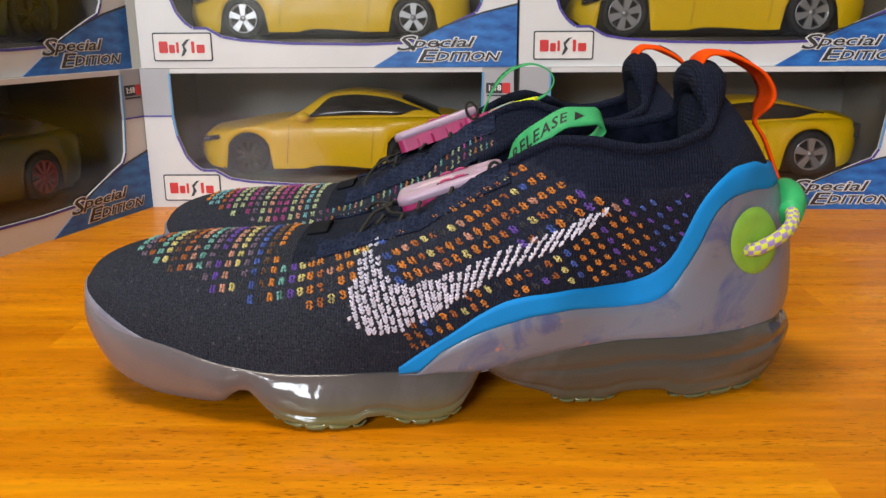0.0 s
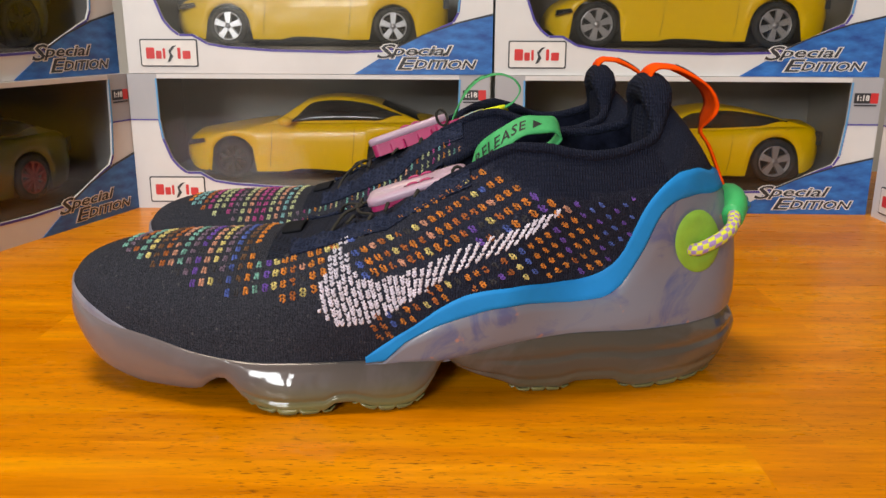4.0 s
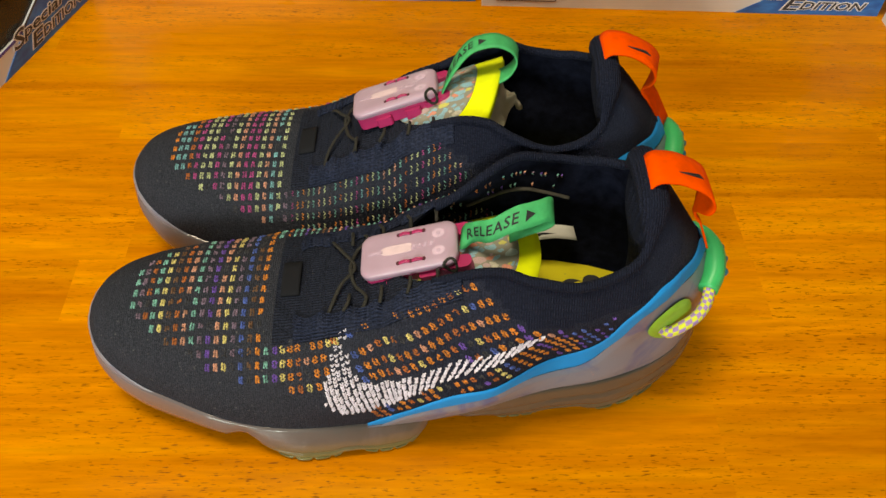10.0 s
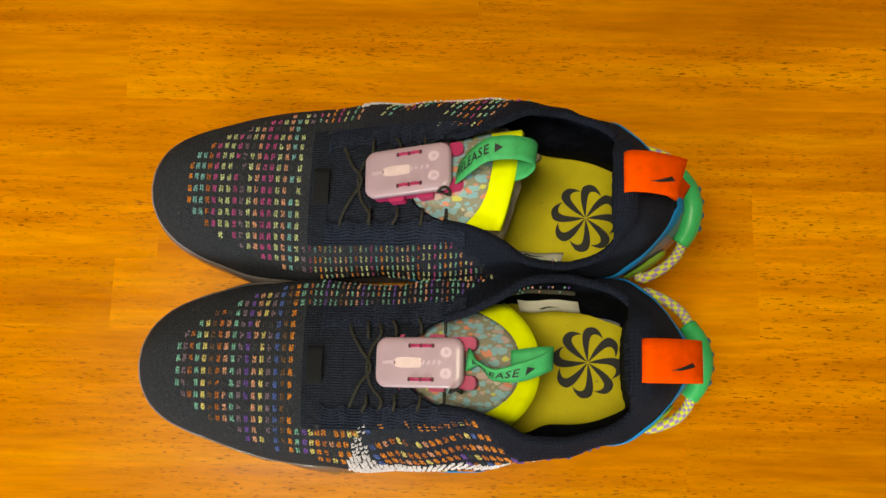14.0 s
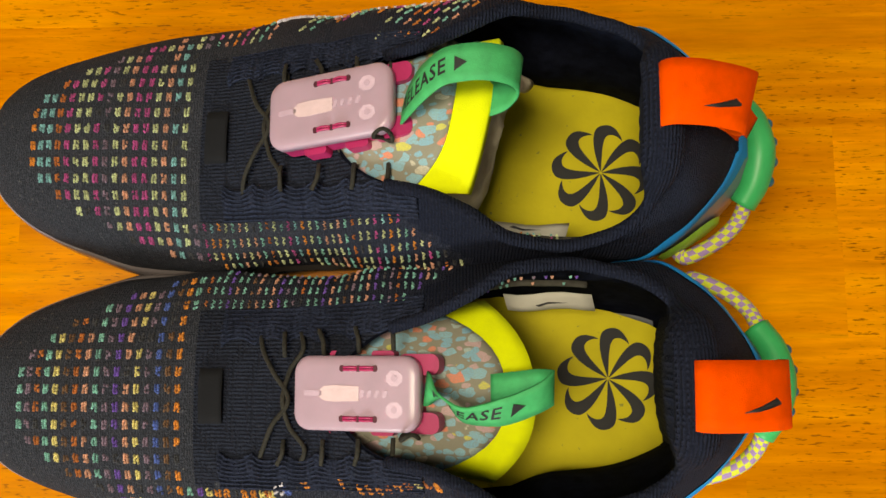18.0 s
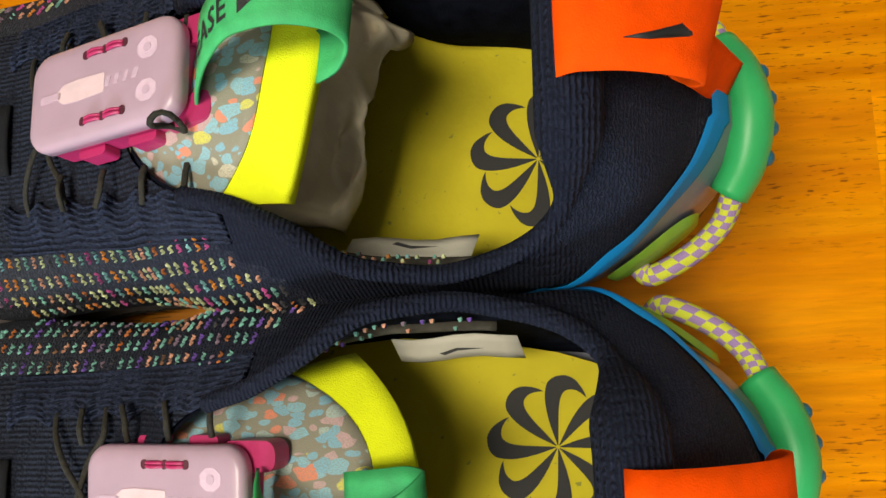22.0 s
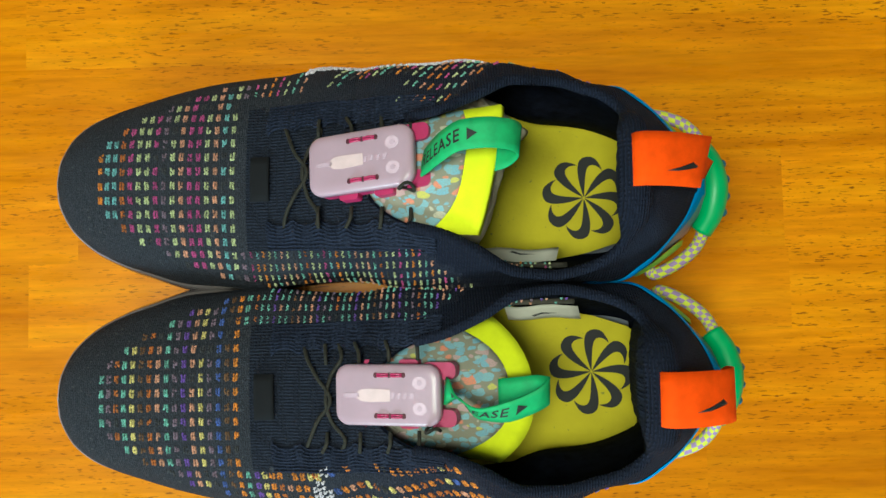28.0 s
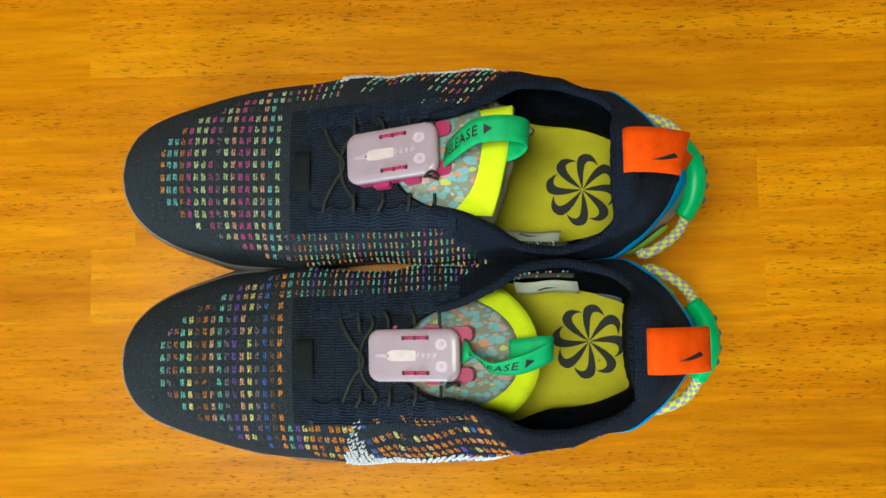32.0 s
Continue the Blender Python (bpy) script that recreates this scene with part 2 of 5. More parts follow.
def sheet(rows, thickness, index=0, bm=None):
    """A bent sheet with a thickness, from a grid of points."""
    bm = bm or bmesh.new()
    n = len(rows[0])
    g = [[Vector(p) for p in r] for r in rows]
    back = []
    for i in range(len(g)):
        line = []
        for j in range(n):
            du = g[min(i + 1, len(g) - 1)][j] - g[max(i - 1, 0)][j]
            dv = g[i][min(j + 1, n - 1)] - g[i][max(j - 1, 0)]
            line.append(g[i][j] - du.cross(dv).normalized() * thickness)
        back.append(line)
    rings = [list(a) + list(reversed(b)) for a, b in zip(g, back)]
    vs = grid_mesh(bm, rings, index, close_v=True)
    for ring in (vs[0], vs[-1]):
        for j in range(n - 1):
            bm.faces.new((ring[j], ring[j + 1], ring[2 * n - 2 - j], ring[2 * n - 1 - j])).material_index = index
    return bm


def tube(bm, path, radius, sides=8, index=0, flat=1.0):
    """A tube along a path; radius: one number, or a function of 0..1."""
    pts = [Vector(p) for p in path]
    rings, up = [], Vector((0, 0, 1))
    for i, p in enumerate(pts):
        d = (pts[min(i + 1, len(pts) - 1)] - pts[max(i - 1, 0)]).normalized()
        a = d.cross(up)
        a = a.normalized() if a.length > 0.05 else d.cross(Vector((0, 1, 0))).normalized()
        b = a.cross(d).normalized()
        r = radius(i / (len(pts) - 1)) if callable(radius) else radius
        rings.append([p + a * r * math.cos(k * math.tau / sides) + b * r * flat * math.sin(k * math.tau / sides) for k in range(sides)])
    vs = grid_mesh(bm, rings, index, close_v=True)
    for ring in (vs[0], vs[-1]):
        bm.faces.new(ring).material_index = index
    return bm


def bend(path, n):
    """n + 1 points of a smooth curve through the given ones."""
    fs = [curve1(*[(i, p[k]) for i, p in enumerate(path)]) for k in range(3)]
    return [tuple(f(i * (len(path) - 1) / n) for f in fs) for i in range(n + 1)]


def box_bm(x0, x1, y0, y1, z0, z1, bevel=0.0, bm=None, index=0):
    bm = bm or bmesh.new()
    made = bmesh.ops.create_cube(bm, size=1.0, matrix=Matrix.Translation(((x0 + x1) / 2, (y0 + y1) / 2, (z0 + z1) / 2)) @ Matrix.Diagonal((x1 - x0, y1 - y0, z1 - z0, 1)))
    if bevel:
        edges = {e for v in made["verts"] for e in v.link_edges}
        bmesh.ops.bevel(bm, geom=list(edges), offset=bevel, segments=2, affect="EDGES")
    for f in bm.faces:
        f.material_index = index if not bevel else f.material_index
    return bm


def prism(outline, z0, z1, bm=None, index=0, m=None):
    """A flat shape (x, y) pulled from z0 to z1; m: turns it into place."""
    bm = bm or bmesh.new()
    m = m or Matrix()
    lo = [bm.verts.new(m @ Vector((x, y, z0))) for x, y in outline]
    hi = [bm.verts.new(m @ Vector((x, y, z1))) for x, y in outline]
    n = len(outline)
    faces = [bm.faces.new(hi), bm.faces.new(list(reversed(lo)))]
    faces += [bm.faces.new((lo[i], lo[(i + 1) % n], hi[(i + 1) % n], hi[i])) for i in range(n)]
    for f in faces:
        f.material_index = index
    return bm


def rounded(x0, x1, y0, y1, r, n=5):
    out = []
    for cx, cy, a in ((x1 - r, y1 - r, 0), (x0 + r, y1 - r, 90), (x0 + r, y0 + r, 180), (x1 - r, y0 + r, 270)):
        out += [(cx + r * math.cos(radians(a + 90 * k / n)), cy + r * math.sin(radians(a + 90 * k / n))) for k in range(n + 1)]
    return out


def text_part(name, words, size, m, material, parent, shear=0.0, space=1.0, stretch=1.0, depth=0.0002, offset=0.0, label=""):
    """Raised letters in the built-in font, as a mesh under a thing."""
    cu = bpy.data.curves.new(name, "FONT")
    cu.body, cu.size, cu.shear, cu.space_character, cu.extrude, cu.offset = words, size, shear, space, depth, offset
    cu.align_x, cu.align_y, cu.resolution_u = "CENTER", "CENTER", 2
    tmp = new(name, cu)
    me = bpy.data.meshes.new_from_object(tmp.evaluated_get(bpy.context.evaluated_depsgraph_get()))
    bpy.data.objects.remove(tmp)
    me.transform(m @ Matrix.Diagonal((stretch, 1, 1, 1)))
    me.materials.clear()
    me.materials.append(material)
    ob = new(name, me)
    ob.parent = parent
    return tagged(ob, label)


# ---- setting ----
def setting():
    floor = part("floor", box_bm(-2.2, 2.2, -1.9, 2.6, -0.80, -0.75), WALL, flat=True)
    tagged(floor, "plain floor below the table", "floor", kind="structure")
    ceiling = part("ceiling", box_bm(-2.2, 2.2, -1.9, 2.6, 1.70, 1.76), WALL, flat=True)
    tagged(ceiling, "plain light ceiling", "ceiling", kind="structure")
    for name, box in (("wall_north", (-2.2, 2.2, 2.6, 2.7, -0.75, 1.7)), ("wall_east", (2.2, 2.3, -1.9, 2.7, -0.75, 1.7)), ("wall_west", (-2.3, -2.2, -1.9, 2.7, -0.75, 1.7))):
        tagged(part(name, box_bm(*box), WALL, flat=True), "plain cream painted wall", "wall", kind="structure")
    bm = bmesh.new()
    for box in ((-2.2, -1.45, -2.0, -1.9, -0.75, 1.7), (-0.05, 2.2, -2.0, -1.9, -0.75, 1.7), (-1.45, -0.05, -2.0, -1.9, -0.75, 0.2), (-1.45, -0.05, -2.0, -1.9, 1.3, 1.7)):
        box_bm(*box, bm=bm)
    tagged(part("wall_south", bm, WALL, flat=True), "plain cream painted wall with a window opening", "wall", kind="structure")


def table():
    base = thing("table", pose(0, 0, 0), "honey-coloured varnished wooden table with glued staves", "table")
    rng = random.Random(4)
    y = -0.12
    while y < 0.86:
        w = rng.uniform(0.045, 0.075)
        x = -0.75 - rng.uniform(0, 0.3)
        while x < 0.85:
            ln = rng.uniform(0.32, 0.7)
            part("plank", box_bm(max(x, -0.78), min(x + ln, 0.85), y, y + w, -0.03, 0.0), WOOD, base, flat=True)
            x += ln
        y += w
    for x in (-0.7, 0.77):
        for yy in (-0.05, 0.78):
            part("leg", box_bm(x - 0.03, x + 0.03, yy - 0.03, yy + 0.03, -0.75, -0.03, 0.004), WOOD, base)


setting()
table()


# ---- the sneakers: s runs from the toe to the heel, w to the outer side, z up ----
LEN = 0.330
W_OUT = curve1((0, 0), (0.001, 0.0100), (0.004, 0.0185), (0.009, 0.0272), (0.025, 0.0398), (0.0456, 0.0475), (0.068, 0.0535), (0.095, 0.0585), (0.115, 0.060), (0.14, 0.0585), (0.177, 0.0560), (0.21, 0.0525), (0.24, 0.0490), (0.27, 0.0460), (0.295, 0.0385), (0.315, 0.0265), (0.325, 0.015), (0.329, 0.007), (0.33, 0))
W_IN = curve1((0, 0), (0.001, 0.0100), (0.004, 0.0185), (0.009, 0.0270), (0.025, 0.0402), (0.0456, 0.048), (0.068, 0.0525), (0.095, 0.0520), (0.13, 0.0475), (0.16, 0.0445), (0.2, 0.0415), (0.24, 0.0400), (0.27, 0.038), (0.295, 0.034), (0.315, 0.0255), (0.325, 0.015), (0.329, 0.007), (0.33, 0))
FEATHER = curve1((0, 0.043), (0.004, 0.0405), (0.012, 0.037), (0.03, 0.0325), (0.055, 0.0285), (0.08, 0.0235), (0.105, 0.021), (0.15, 0.0212), (0.18, 0.0205), (0.195, 0.0222), (0.21, 0.0255), (0.225, 0.0278), (0.25, 0.0288), (0.275, 0.0282), (0.3, 0.0280), (0.33, 0.029))
SPINE = curve1((0, 0.045), (0.004, 0.0525), (0.01, 0.057), (0.03, 0.0625), (0.06, 0.0655), (0.1, 0.0670), (0.115, 0.0685), (0.15, 0.0775), (0.185, 0.0915), (0.33, 0.12))
AXIS = curve1((0, 0), (0.12, 0), (0.25, -0.006), (0.33, -0.007))
# the rim of the opening by the station at the sole: along, width, height
RIM_S = curve1((0.185, 0.185), (0.2, 0.198), (0.22, 0.2145), (0.24, 0.2305), (0.262, 0.2475), (0.285, 0.2650), (0.300, 0.2765), (0.312, 0.2825), (0.320, 0.2835), (0.33, 0.2836))
RIM_W = curve1((0.16, 0.0), (0.172, 0.0165), (0.185, 0.0235), (0.2, 0.0262), (0.22, 0.0325), (0.24, 0.0405), (0.262, 0.0418), (0.285, 0.0380), (0.300, 0.0325), (0.312, 0.0250), (0.320, 0.0165), (0.326, 0.0088), (0.33, 0))
RIM_Z = curve1((0.16, 0.081), (0.185, 0.0955), (0.2, 0.1025), (0.215, 0.1100), (0.227, 0.1138), (0.24, 0.1140), (0.253, 0.1120), (0.267, 0.1108), (0.28, 0.1115), (0.2925, 0.1140), (0.306, 0.1175), (0.314, 0.1240), (0.320, 0.1330), (0.326, 0.1370), (0.33, 0.1378))
OPEN = 0.16
BAND_TOP = curve1((0.146, 0.0195), (0.1505, 0.0232), (0.163, 0.0326), (0.174, 0.0398), (0.185, 0.0477), (0.197, 0.0534), (0.208, 0.0554), (0.22, 0.0558), (0.232, 0.0544), (0.244, 0.0541), (0.253, 0.0558), (0.2603, 0.0598), (0.2656, 0.0662), (0.2690, 0.0751), (0.2722, 0.0833), (0.2775, 0.0922), (0.2845, 0.0985), (0.2925, 0.1018), (0.301, 0.1022), (0.312, 0.0990), (0.33, 0.0985))
BAND_LOW = curve1((0.146, 0.0192), (0.160, 0.0220), (0.1685, 0.0304), (0.174, 0.0339), (0.185, 0.0396), (0.197, 0.0437), (0.208, 0.0466), (0.22, 0.0471), (0.232, 0.0455), (0.245, 0.0443), (0.257, 0.0453), (0.266, 0.0505), (0.272, 0.0600), (0.2765, 0.0695), (0.280, 0.0790), (0.2845, 0.0862), (0.292, 0.0900), (0.301, 0.0904), (0.312, 0.0890), (0.33, 0.0885))
COLLAR_LOW = curve1((0.17, 0.1000), (0.193, 0.1000), (0.204, 0.1035), (0.212, 0.1023), (0.22, 0.0990), (0.23, 0.0953), (0.253, 0.0938), (0.2656, 0.0938), (0.276, 0.0960), (0.29, 0.105), (0.30, 0.114), (0.33, 0.125))


def along(s):
    """The place of a station, with the toe drawn in a little."""
    return s + 0.005 * smooth(0.05, 0.0, s)


def upper_width(side, s):
    """Half the upper's width where it meets the sole, a little within the sole's edge."""
    w = (W_OUT if side > 0 else W_IN)(s)
    less = 0.0040 - 0.0030 * smooth(0.04, 0.085, s) * smooth(0.28, 0.22, s) - 0.0018 * smooth(0.03, 0.005, s)
    return w * (1 - less / 0.012) if w < 0.012 else w - less


def skin(side, s, v, out=0.0):
    """A point of the upper's outside. side: 1 outer, -1 inner; v: 0 at the sole, 1 at the ridge or the rim."""
    w0, z0 = upper_width(side, s), FEATHER(s)
    k = smooth(0.15, 0.215, s)
    if s < OPEN:
        s1, w1, z1 = s, 0.0, SPINE(s)
    else:
        s1, w1, z1 = RIM_S(s) if s > 0.185 else s, RIM_W(s), RIM_Z(s)
    a = v * math.pi / 2
    n = 2 / (2.25 + 0.40 * smooth(0.08, 0.13, s) - 0.2 * k)
    hx, hz = 1 - max(math.cos(a), 0.0) ** n, math.sin(a) ** n
    h = hx * (1 - k) + (v ** 1.8) * k
    u = hz * (1 - k) + v * k
    w = w0 + (w1 - w0) * h + k * (0.0080 + 0.003 * smooth(0.25, 0.215, s)) * math.sin(math.pi * v) * smooth(0.324, 0.278, s) + out
    w += (0.0050 if side > 0 else 0.0065) * math.exp(-((v - 0.80) / 0.13) ** 2) * smooth(0.27, 0.30, s) * smooth(0.3295, 0.322, s)
    if side > 0:
        w -= 0.0035 * math.sin(math.pi * v) * k * smooth(0.28, 0.24, s)
        w -= 0.0075 * math.exp(-((v - 0.36) / 0.24) ** 2) * smooth(0.215, 0.255, s) * smooth(0.322, 0.29, s)
        w += 0.0062 * math.sin(math.pi * min(v ** 0.75, 1.0)) * smooth(0.112, 0.145, s) * smooth(0.238, 0.205, s)
        w += 0.0050 * math.exp(-((v - 0.78) / 0.13) ** 2) * smooth(0.21, 0.235, s) * smooth(0.285, 0.262, s)
        w += 0.0030 * math.exp(-((v - 0.64) / 0.18) ** 2) * smooth(0.180, 0.222, s) * smooth(0.270, 0.240, s)
    if side < 0:
        w += 0.0076 * math.sin(math.pi * v ** 0.8) * smooth(0.07, 0.115, s) * smooth(0.235, 0.18, s)
    return Vector((along(s) + (s1 - s) * v ** (1.6 + 1.2 * smooth(0.27, 0.31, s)), side * w + AXIS(s), z0 + (z1 - z0) * u))


def normal(side, s, v):
    e = 0.001
    du = skin(side, min(s + e, LEN), v) - skin(side, max(s - e, 0), v)
    dv = skin(side, s, min(v + 0.01, 1)) - skin(side, s, max(v - 0.01, 0))
    n = du.cross(dv) * -side
    n = n.normalized() if n.length > 1e-12 else Vector((0, 0, 1))
    return n


def skin_at(side, s, z, out=0.0):
    """The point of the upper at a height."""
    lo, hi = 0.0, 1.0
    for _ in range(18):
        mid = (lo + hi) / 2
        lo, hi = (mid, hi) if skin(side, s, mid).z < z else (lo, mid)
    return skin(side, s, lo) + normal(side, s, lo) * out, lo


# the air sole: the height of its underside and how far its foot stands out from the upper
LOW = curve1((0, 0.0335), (0.004, 0.030), (0.011, 0.0225), (0.0165, 0.0165), (0.0228, 0.0112), (0.0368, 0.0062), (0.0508, 0.0037), (0.0647, 0.0040), (0.0775, 0.0060), (0.0835, 0.0112), (0.0889, 0.0138), (0.093, 0.0110), (0.0985, 0.0058), (0.1047, 0.0024), (0.1189, 0.0004), (0.136, 0.0010), (0.1400, 0.0045), (0.1475, 0.0045), (0.156, 0.0010), (0.1644, 0.0004), (0.1720, 0.0020), (0.1780, 0.0066), (0.1820, 0.0128), (0.1845, 0.0178), (0.1875, 0.0190), (0.192, 0.0150), (0.2031, 0.0087), (0.2131, 0.0048), (0.2240, 0.0004), (0.239, 0.0004), (0.2474, 0.0036), (0.2645, 0.0042), (0.2698, 0.0018), (0.278, 0.0004), (0.2982, 0.0004), (0.311, 0.0013), (0.324, 0.0062), (0.33, 0.0125))
TUCK = curve1((0, -0.003), (0.06, -0.005), (0.085, -0.002), (0.100, 0.0020), (0.12, 0.0062), (0.14, 0.0060), (0.165, 0.0045), (0.18, 0.002), (0.19, -0.007), (0.21, -0.0075), (0.23, -0.0050), (0.26, -0.001), (0.285, 0.002), (0.31, 0.001), (0.33, -0.002))


def sole_point(side, s, a):
    """A point of the air sole's wall; a: 0 under the upper to 1 at the underside."""
    w0, top = upper_width(side, s), FEATHER(s) + 0.0012 + 0.003 * smooth(0.03, 0.0, s)
    high, ease = max(top - LOW(s), 0.0005), min(1.0, w0 / 0.02)
    full = smooth(0.004, 0.02, high)
    bulge = 0.0030 * full * math.sin(math.pi * min(1.0, 1.06 * a ** 0.9)) ** 0.8
    bulge -= full * (0.0012 * math.exp(-((a - 0.30) / 0.045) ** 2) * smooth(0.2, 0.215, s) + 0.0010 * math.exp(-((a - 0.66) / 0.05) ** 2) * smooth(0.09, 0.11, s))
    bulge += TUCK(s) * (1 if side > 0 else 0.2) * a ** 1.4 - 0.0055 * full * max(0.0, (a - 0.84) / 0.16) ** 2.2
    y = side * max(w0 + (0.0008 + bulge) * ease, 0) + AXIS(s)
    x = along(s) + 0.0045 * math.sin(math.pi * min(1, a * 1.1)) * smooth(0.305, 0.33, s) - 0.001 * math.sin(math.pi * a) * smooth(0.03, 0, s)
    return Vector((x, y, top + (LOW(s) - top) * (1 - (1 - a) ** 1.25)))


STATIONS = sorted({round(LEN * (1 - math.cos(math.pi * i / 120)) / 2, 5) for i in range(121)} | {0.159, 0.16, 0.183, 0.185, 0.1885})


def marbled(name, base, swirl, second, trans, rough, scale=28.0):
    """Milky translucent plastic with swirls of ground-up colour."""
    m = mat(name, base, rough, Transmission_Weight=trans, IOR=1.38, Coat_Weight=0.1, Coat_Roughness=0.08)
    t, b = nodes_of(m)
    v = coords(t)
    n = node(t, "ShaderNodeTexNoise", Scale=scale, Detail=5.0, Roughness=0.6, Distortion=1.6)
    t.links.new(v, n.inputs["Vector"])
    c = ramp(t, n.outputs[0], [(0.3, base), (0.52, base), (0.66, swirl)])
    k = noise_tex(t, v, scale * 3, 3)
    c = mixed(t, ramp(t, k, [(0.66, (0, 0, 0)), (0.72, (0.8, 0.8, 0.8))]), c, second)
    t.links.new(c, b.inputs["Base Color"])
    return m


CLIP = marbled("marbled_grey_plastic", (0.190, 0.200, 0.250), (0.105, 0.125, 0.25), (0.46, 0.22, 0.16), 0.0, 0.34, 34.0)
AIR = marbled("clear_air_unit", (0.080, 0.070, 0.056), (0.115, 0.100, 0.094), (0.085, 0.072, 0.055), 0.07, 0.06, 11.0)
for m, size, deep in ((AIR, 85.0, 0.0016), (CLIP, 70.0, 0.0008)):
    t, b = nodes_of(m)
    bump(t, b, noise_tex(t, coords(t), size, 2), 0.35, deep)
# lilac light through the toe is mixed into the sole's colour, fading heelward
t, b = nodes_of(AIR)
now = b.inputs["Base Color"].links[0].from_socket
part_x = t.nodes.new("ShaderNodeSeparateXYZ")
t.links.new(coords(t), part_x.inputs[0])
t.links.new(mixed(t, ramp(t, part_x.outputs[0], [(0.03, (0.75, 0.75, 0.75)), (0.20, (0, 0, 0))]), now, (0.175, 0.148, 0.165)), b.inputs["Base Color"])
# the outsole of the forefoot pods is tinted lime
now = b.inputs["Base Color"].links[0].from_socket
gate = node(t, "ShaderNodeMath")
gate.operation = "MULTIPLY"
t.links.new(ramp(t, part_x.outputs[0], [(0.085, (0, 0, 0)), (0.105, (1, 1, 1)), (0.175, (1, 1, 1)), (0.19, (0.25, 0.25, 0.25))]), gate.inputs[0])
t.links.new(ramp(t, part_x.outputs[2], [(0.002, (1, 1, 1)), (0.014, (0, 0, 0))]), gate.inputs[1])
t.links.new(mixed(t, gate.outputs[0], now, (0.165, 0.150, 0.050)), b.inputs["Base Color"])
LIP = marbled("milky_lilac_plastic", (0.215, 0.215, 0.265), (0.17, 0.17, 0.23), (0.25, 0.22, 0.24), 0.0, 0.35, 40.0)
LUG = marbled("smoky_lime_rubber", (0.165, 0.155, 0.060), (0.13, 0.12, 0.05), (0.17, 0.16, 0.12), 0.1, 0.15)
LID = worn("frosted_lilac_plastic", (0.60, 0.425, 0.56), 0.33, 90, 0.05, 1500, 0.00005, Transmission_Weight=0.30, IOR=1.4, Coat_Weight=0.15, Coat_Roughness=0.2)
LIDBOSS = worn("pale_boss", (0.64, 0.465, 0.60), 0.4, 200, 0.06)
LIDMARK = worn("moulded_mark", (0.54, 0.385, 0.51), 0.4, 200, 0.08)
LIDTAB = worn("cream_tab", (0.70, 0.52, 0.58), 0.4, 200, 0.06)
YARN = {k: worn(k + "_yarn", c, 0.85, 400, 0.2, 3000, 0.0003) for k, c in dict(
    teal=(0.23, 0.55, 0.48), mauve=(0.26, 0.18, 0.26), rust=(0.56, 0.17, 0.04), yellow=(0.82, 0.70, 0.26), dim=(0.05, 0.05, 0.06), brown=(0.20, 0.10, 0.05),
    salmon=(0.76, 0.38, 0.26), purple=(0.19, 0.09, 0.50), blue=(0.09, 0.16, 0.55), orange=(0.82, 0.29, 0.045), magenta=(0.55, 0.085, 0.31),
    lime=(0.62, 0.68, 0.38), aqua=(0.24, 0.54, 0.58)).items()}
for m, least in (*((m, 0.5) for m in YARN.values()), (WHITE_THREAD, 0.86)):
    t, b = nodes_of(m)
    now = b.inputs["Base Color"].links[0].from_socket
    geo = t.nodes.new("ShaderNodeNewGeometry")
    t.links.new(mixed(t, 1.0, now, ramp(t, geo.outputs["Random Per Island"], [(0.0, (least * 0.9, least * 0.9, least * 0.9)), (1.0, (1.0, 1.0, 1.0))]), "MULTIPLY"), b.inputs["Base Color"])
YARNS = list(YARN)


def insole_material():
    m = mat("yellow_insole", (0.5, 0.43, 0.02), 0.75)
    t, b = nodes_of(m)
    v = coords(t)
    c = ramp(t, noise_tex(t, v, 40, 4), [(0.3, (0.47, 0.39, 0.005)), (0.7, (0.60, 0.51, 0.008))])
    c = mixed(t, ramp(t, noise_tex(t, v, 330, 2), [(0.70, (0, 0, 0)), (0.76, (0.7, 0.7, 0.7))]), c, (0.12, 0.16, 0.04))
    t.links.new(c, b.inputs["Base Color"])
    bump(t, b, noise_tex(t, v, 500, 3), 0.3, 0.0004)
    return m


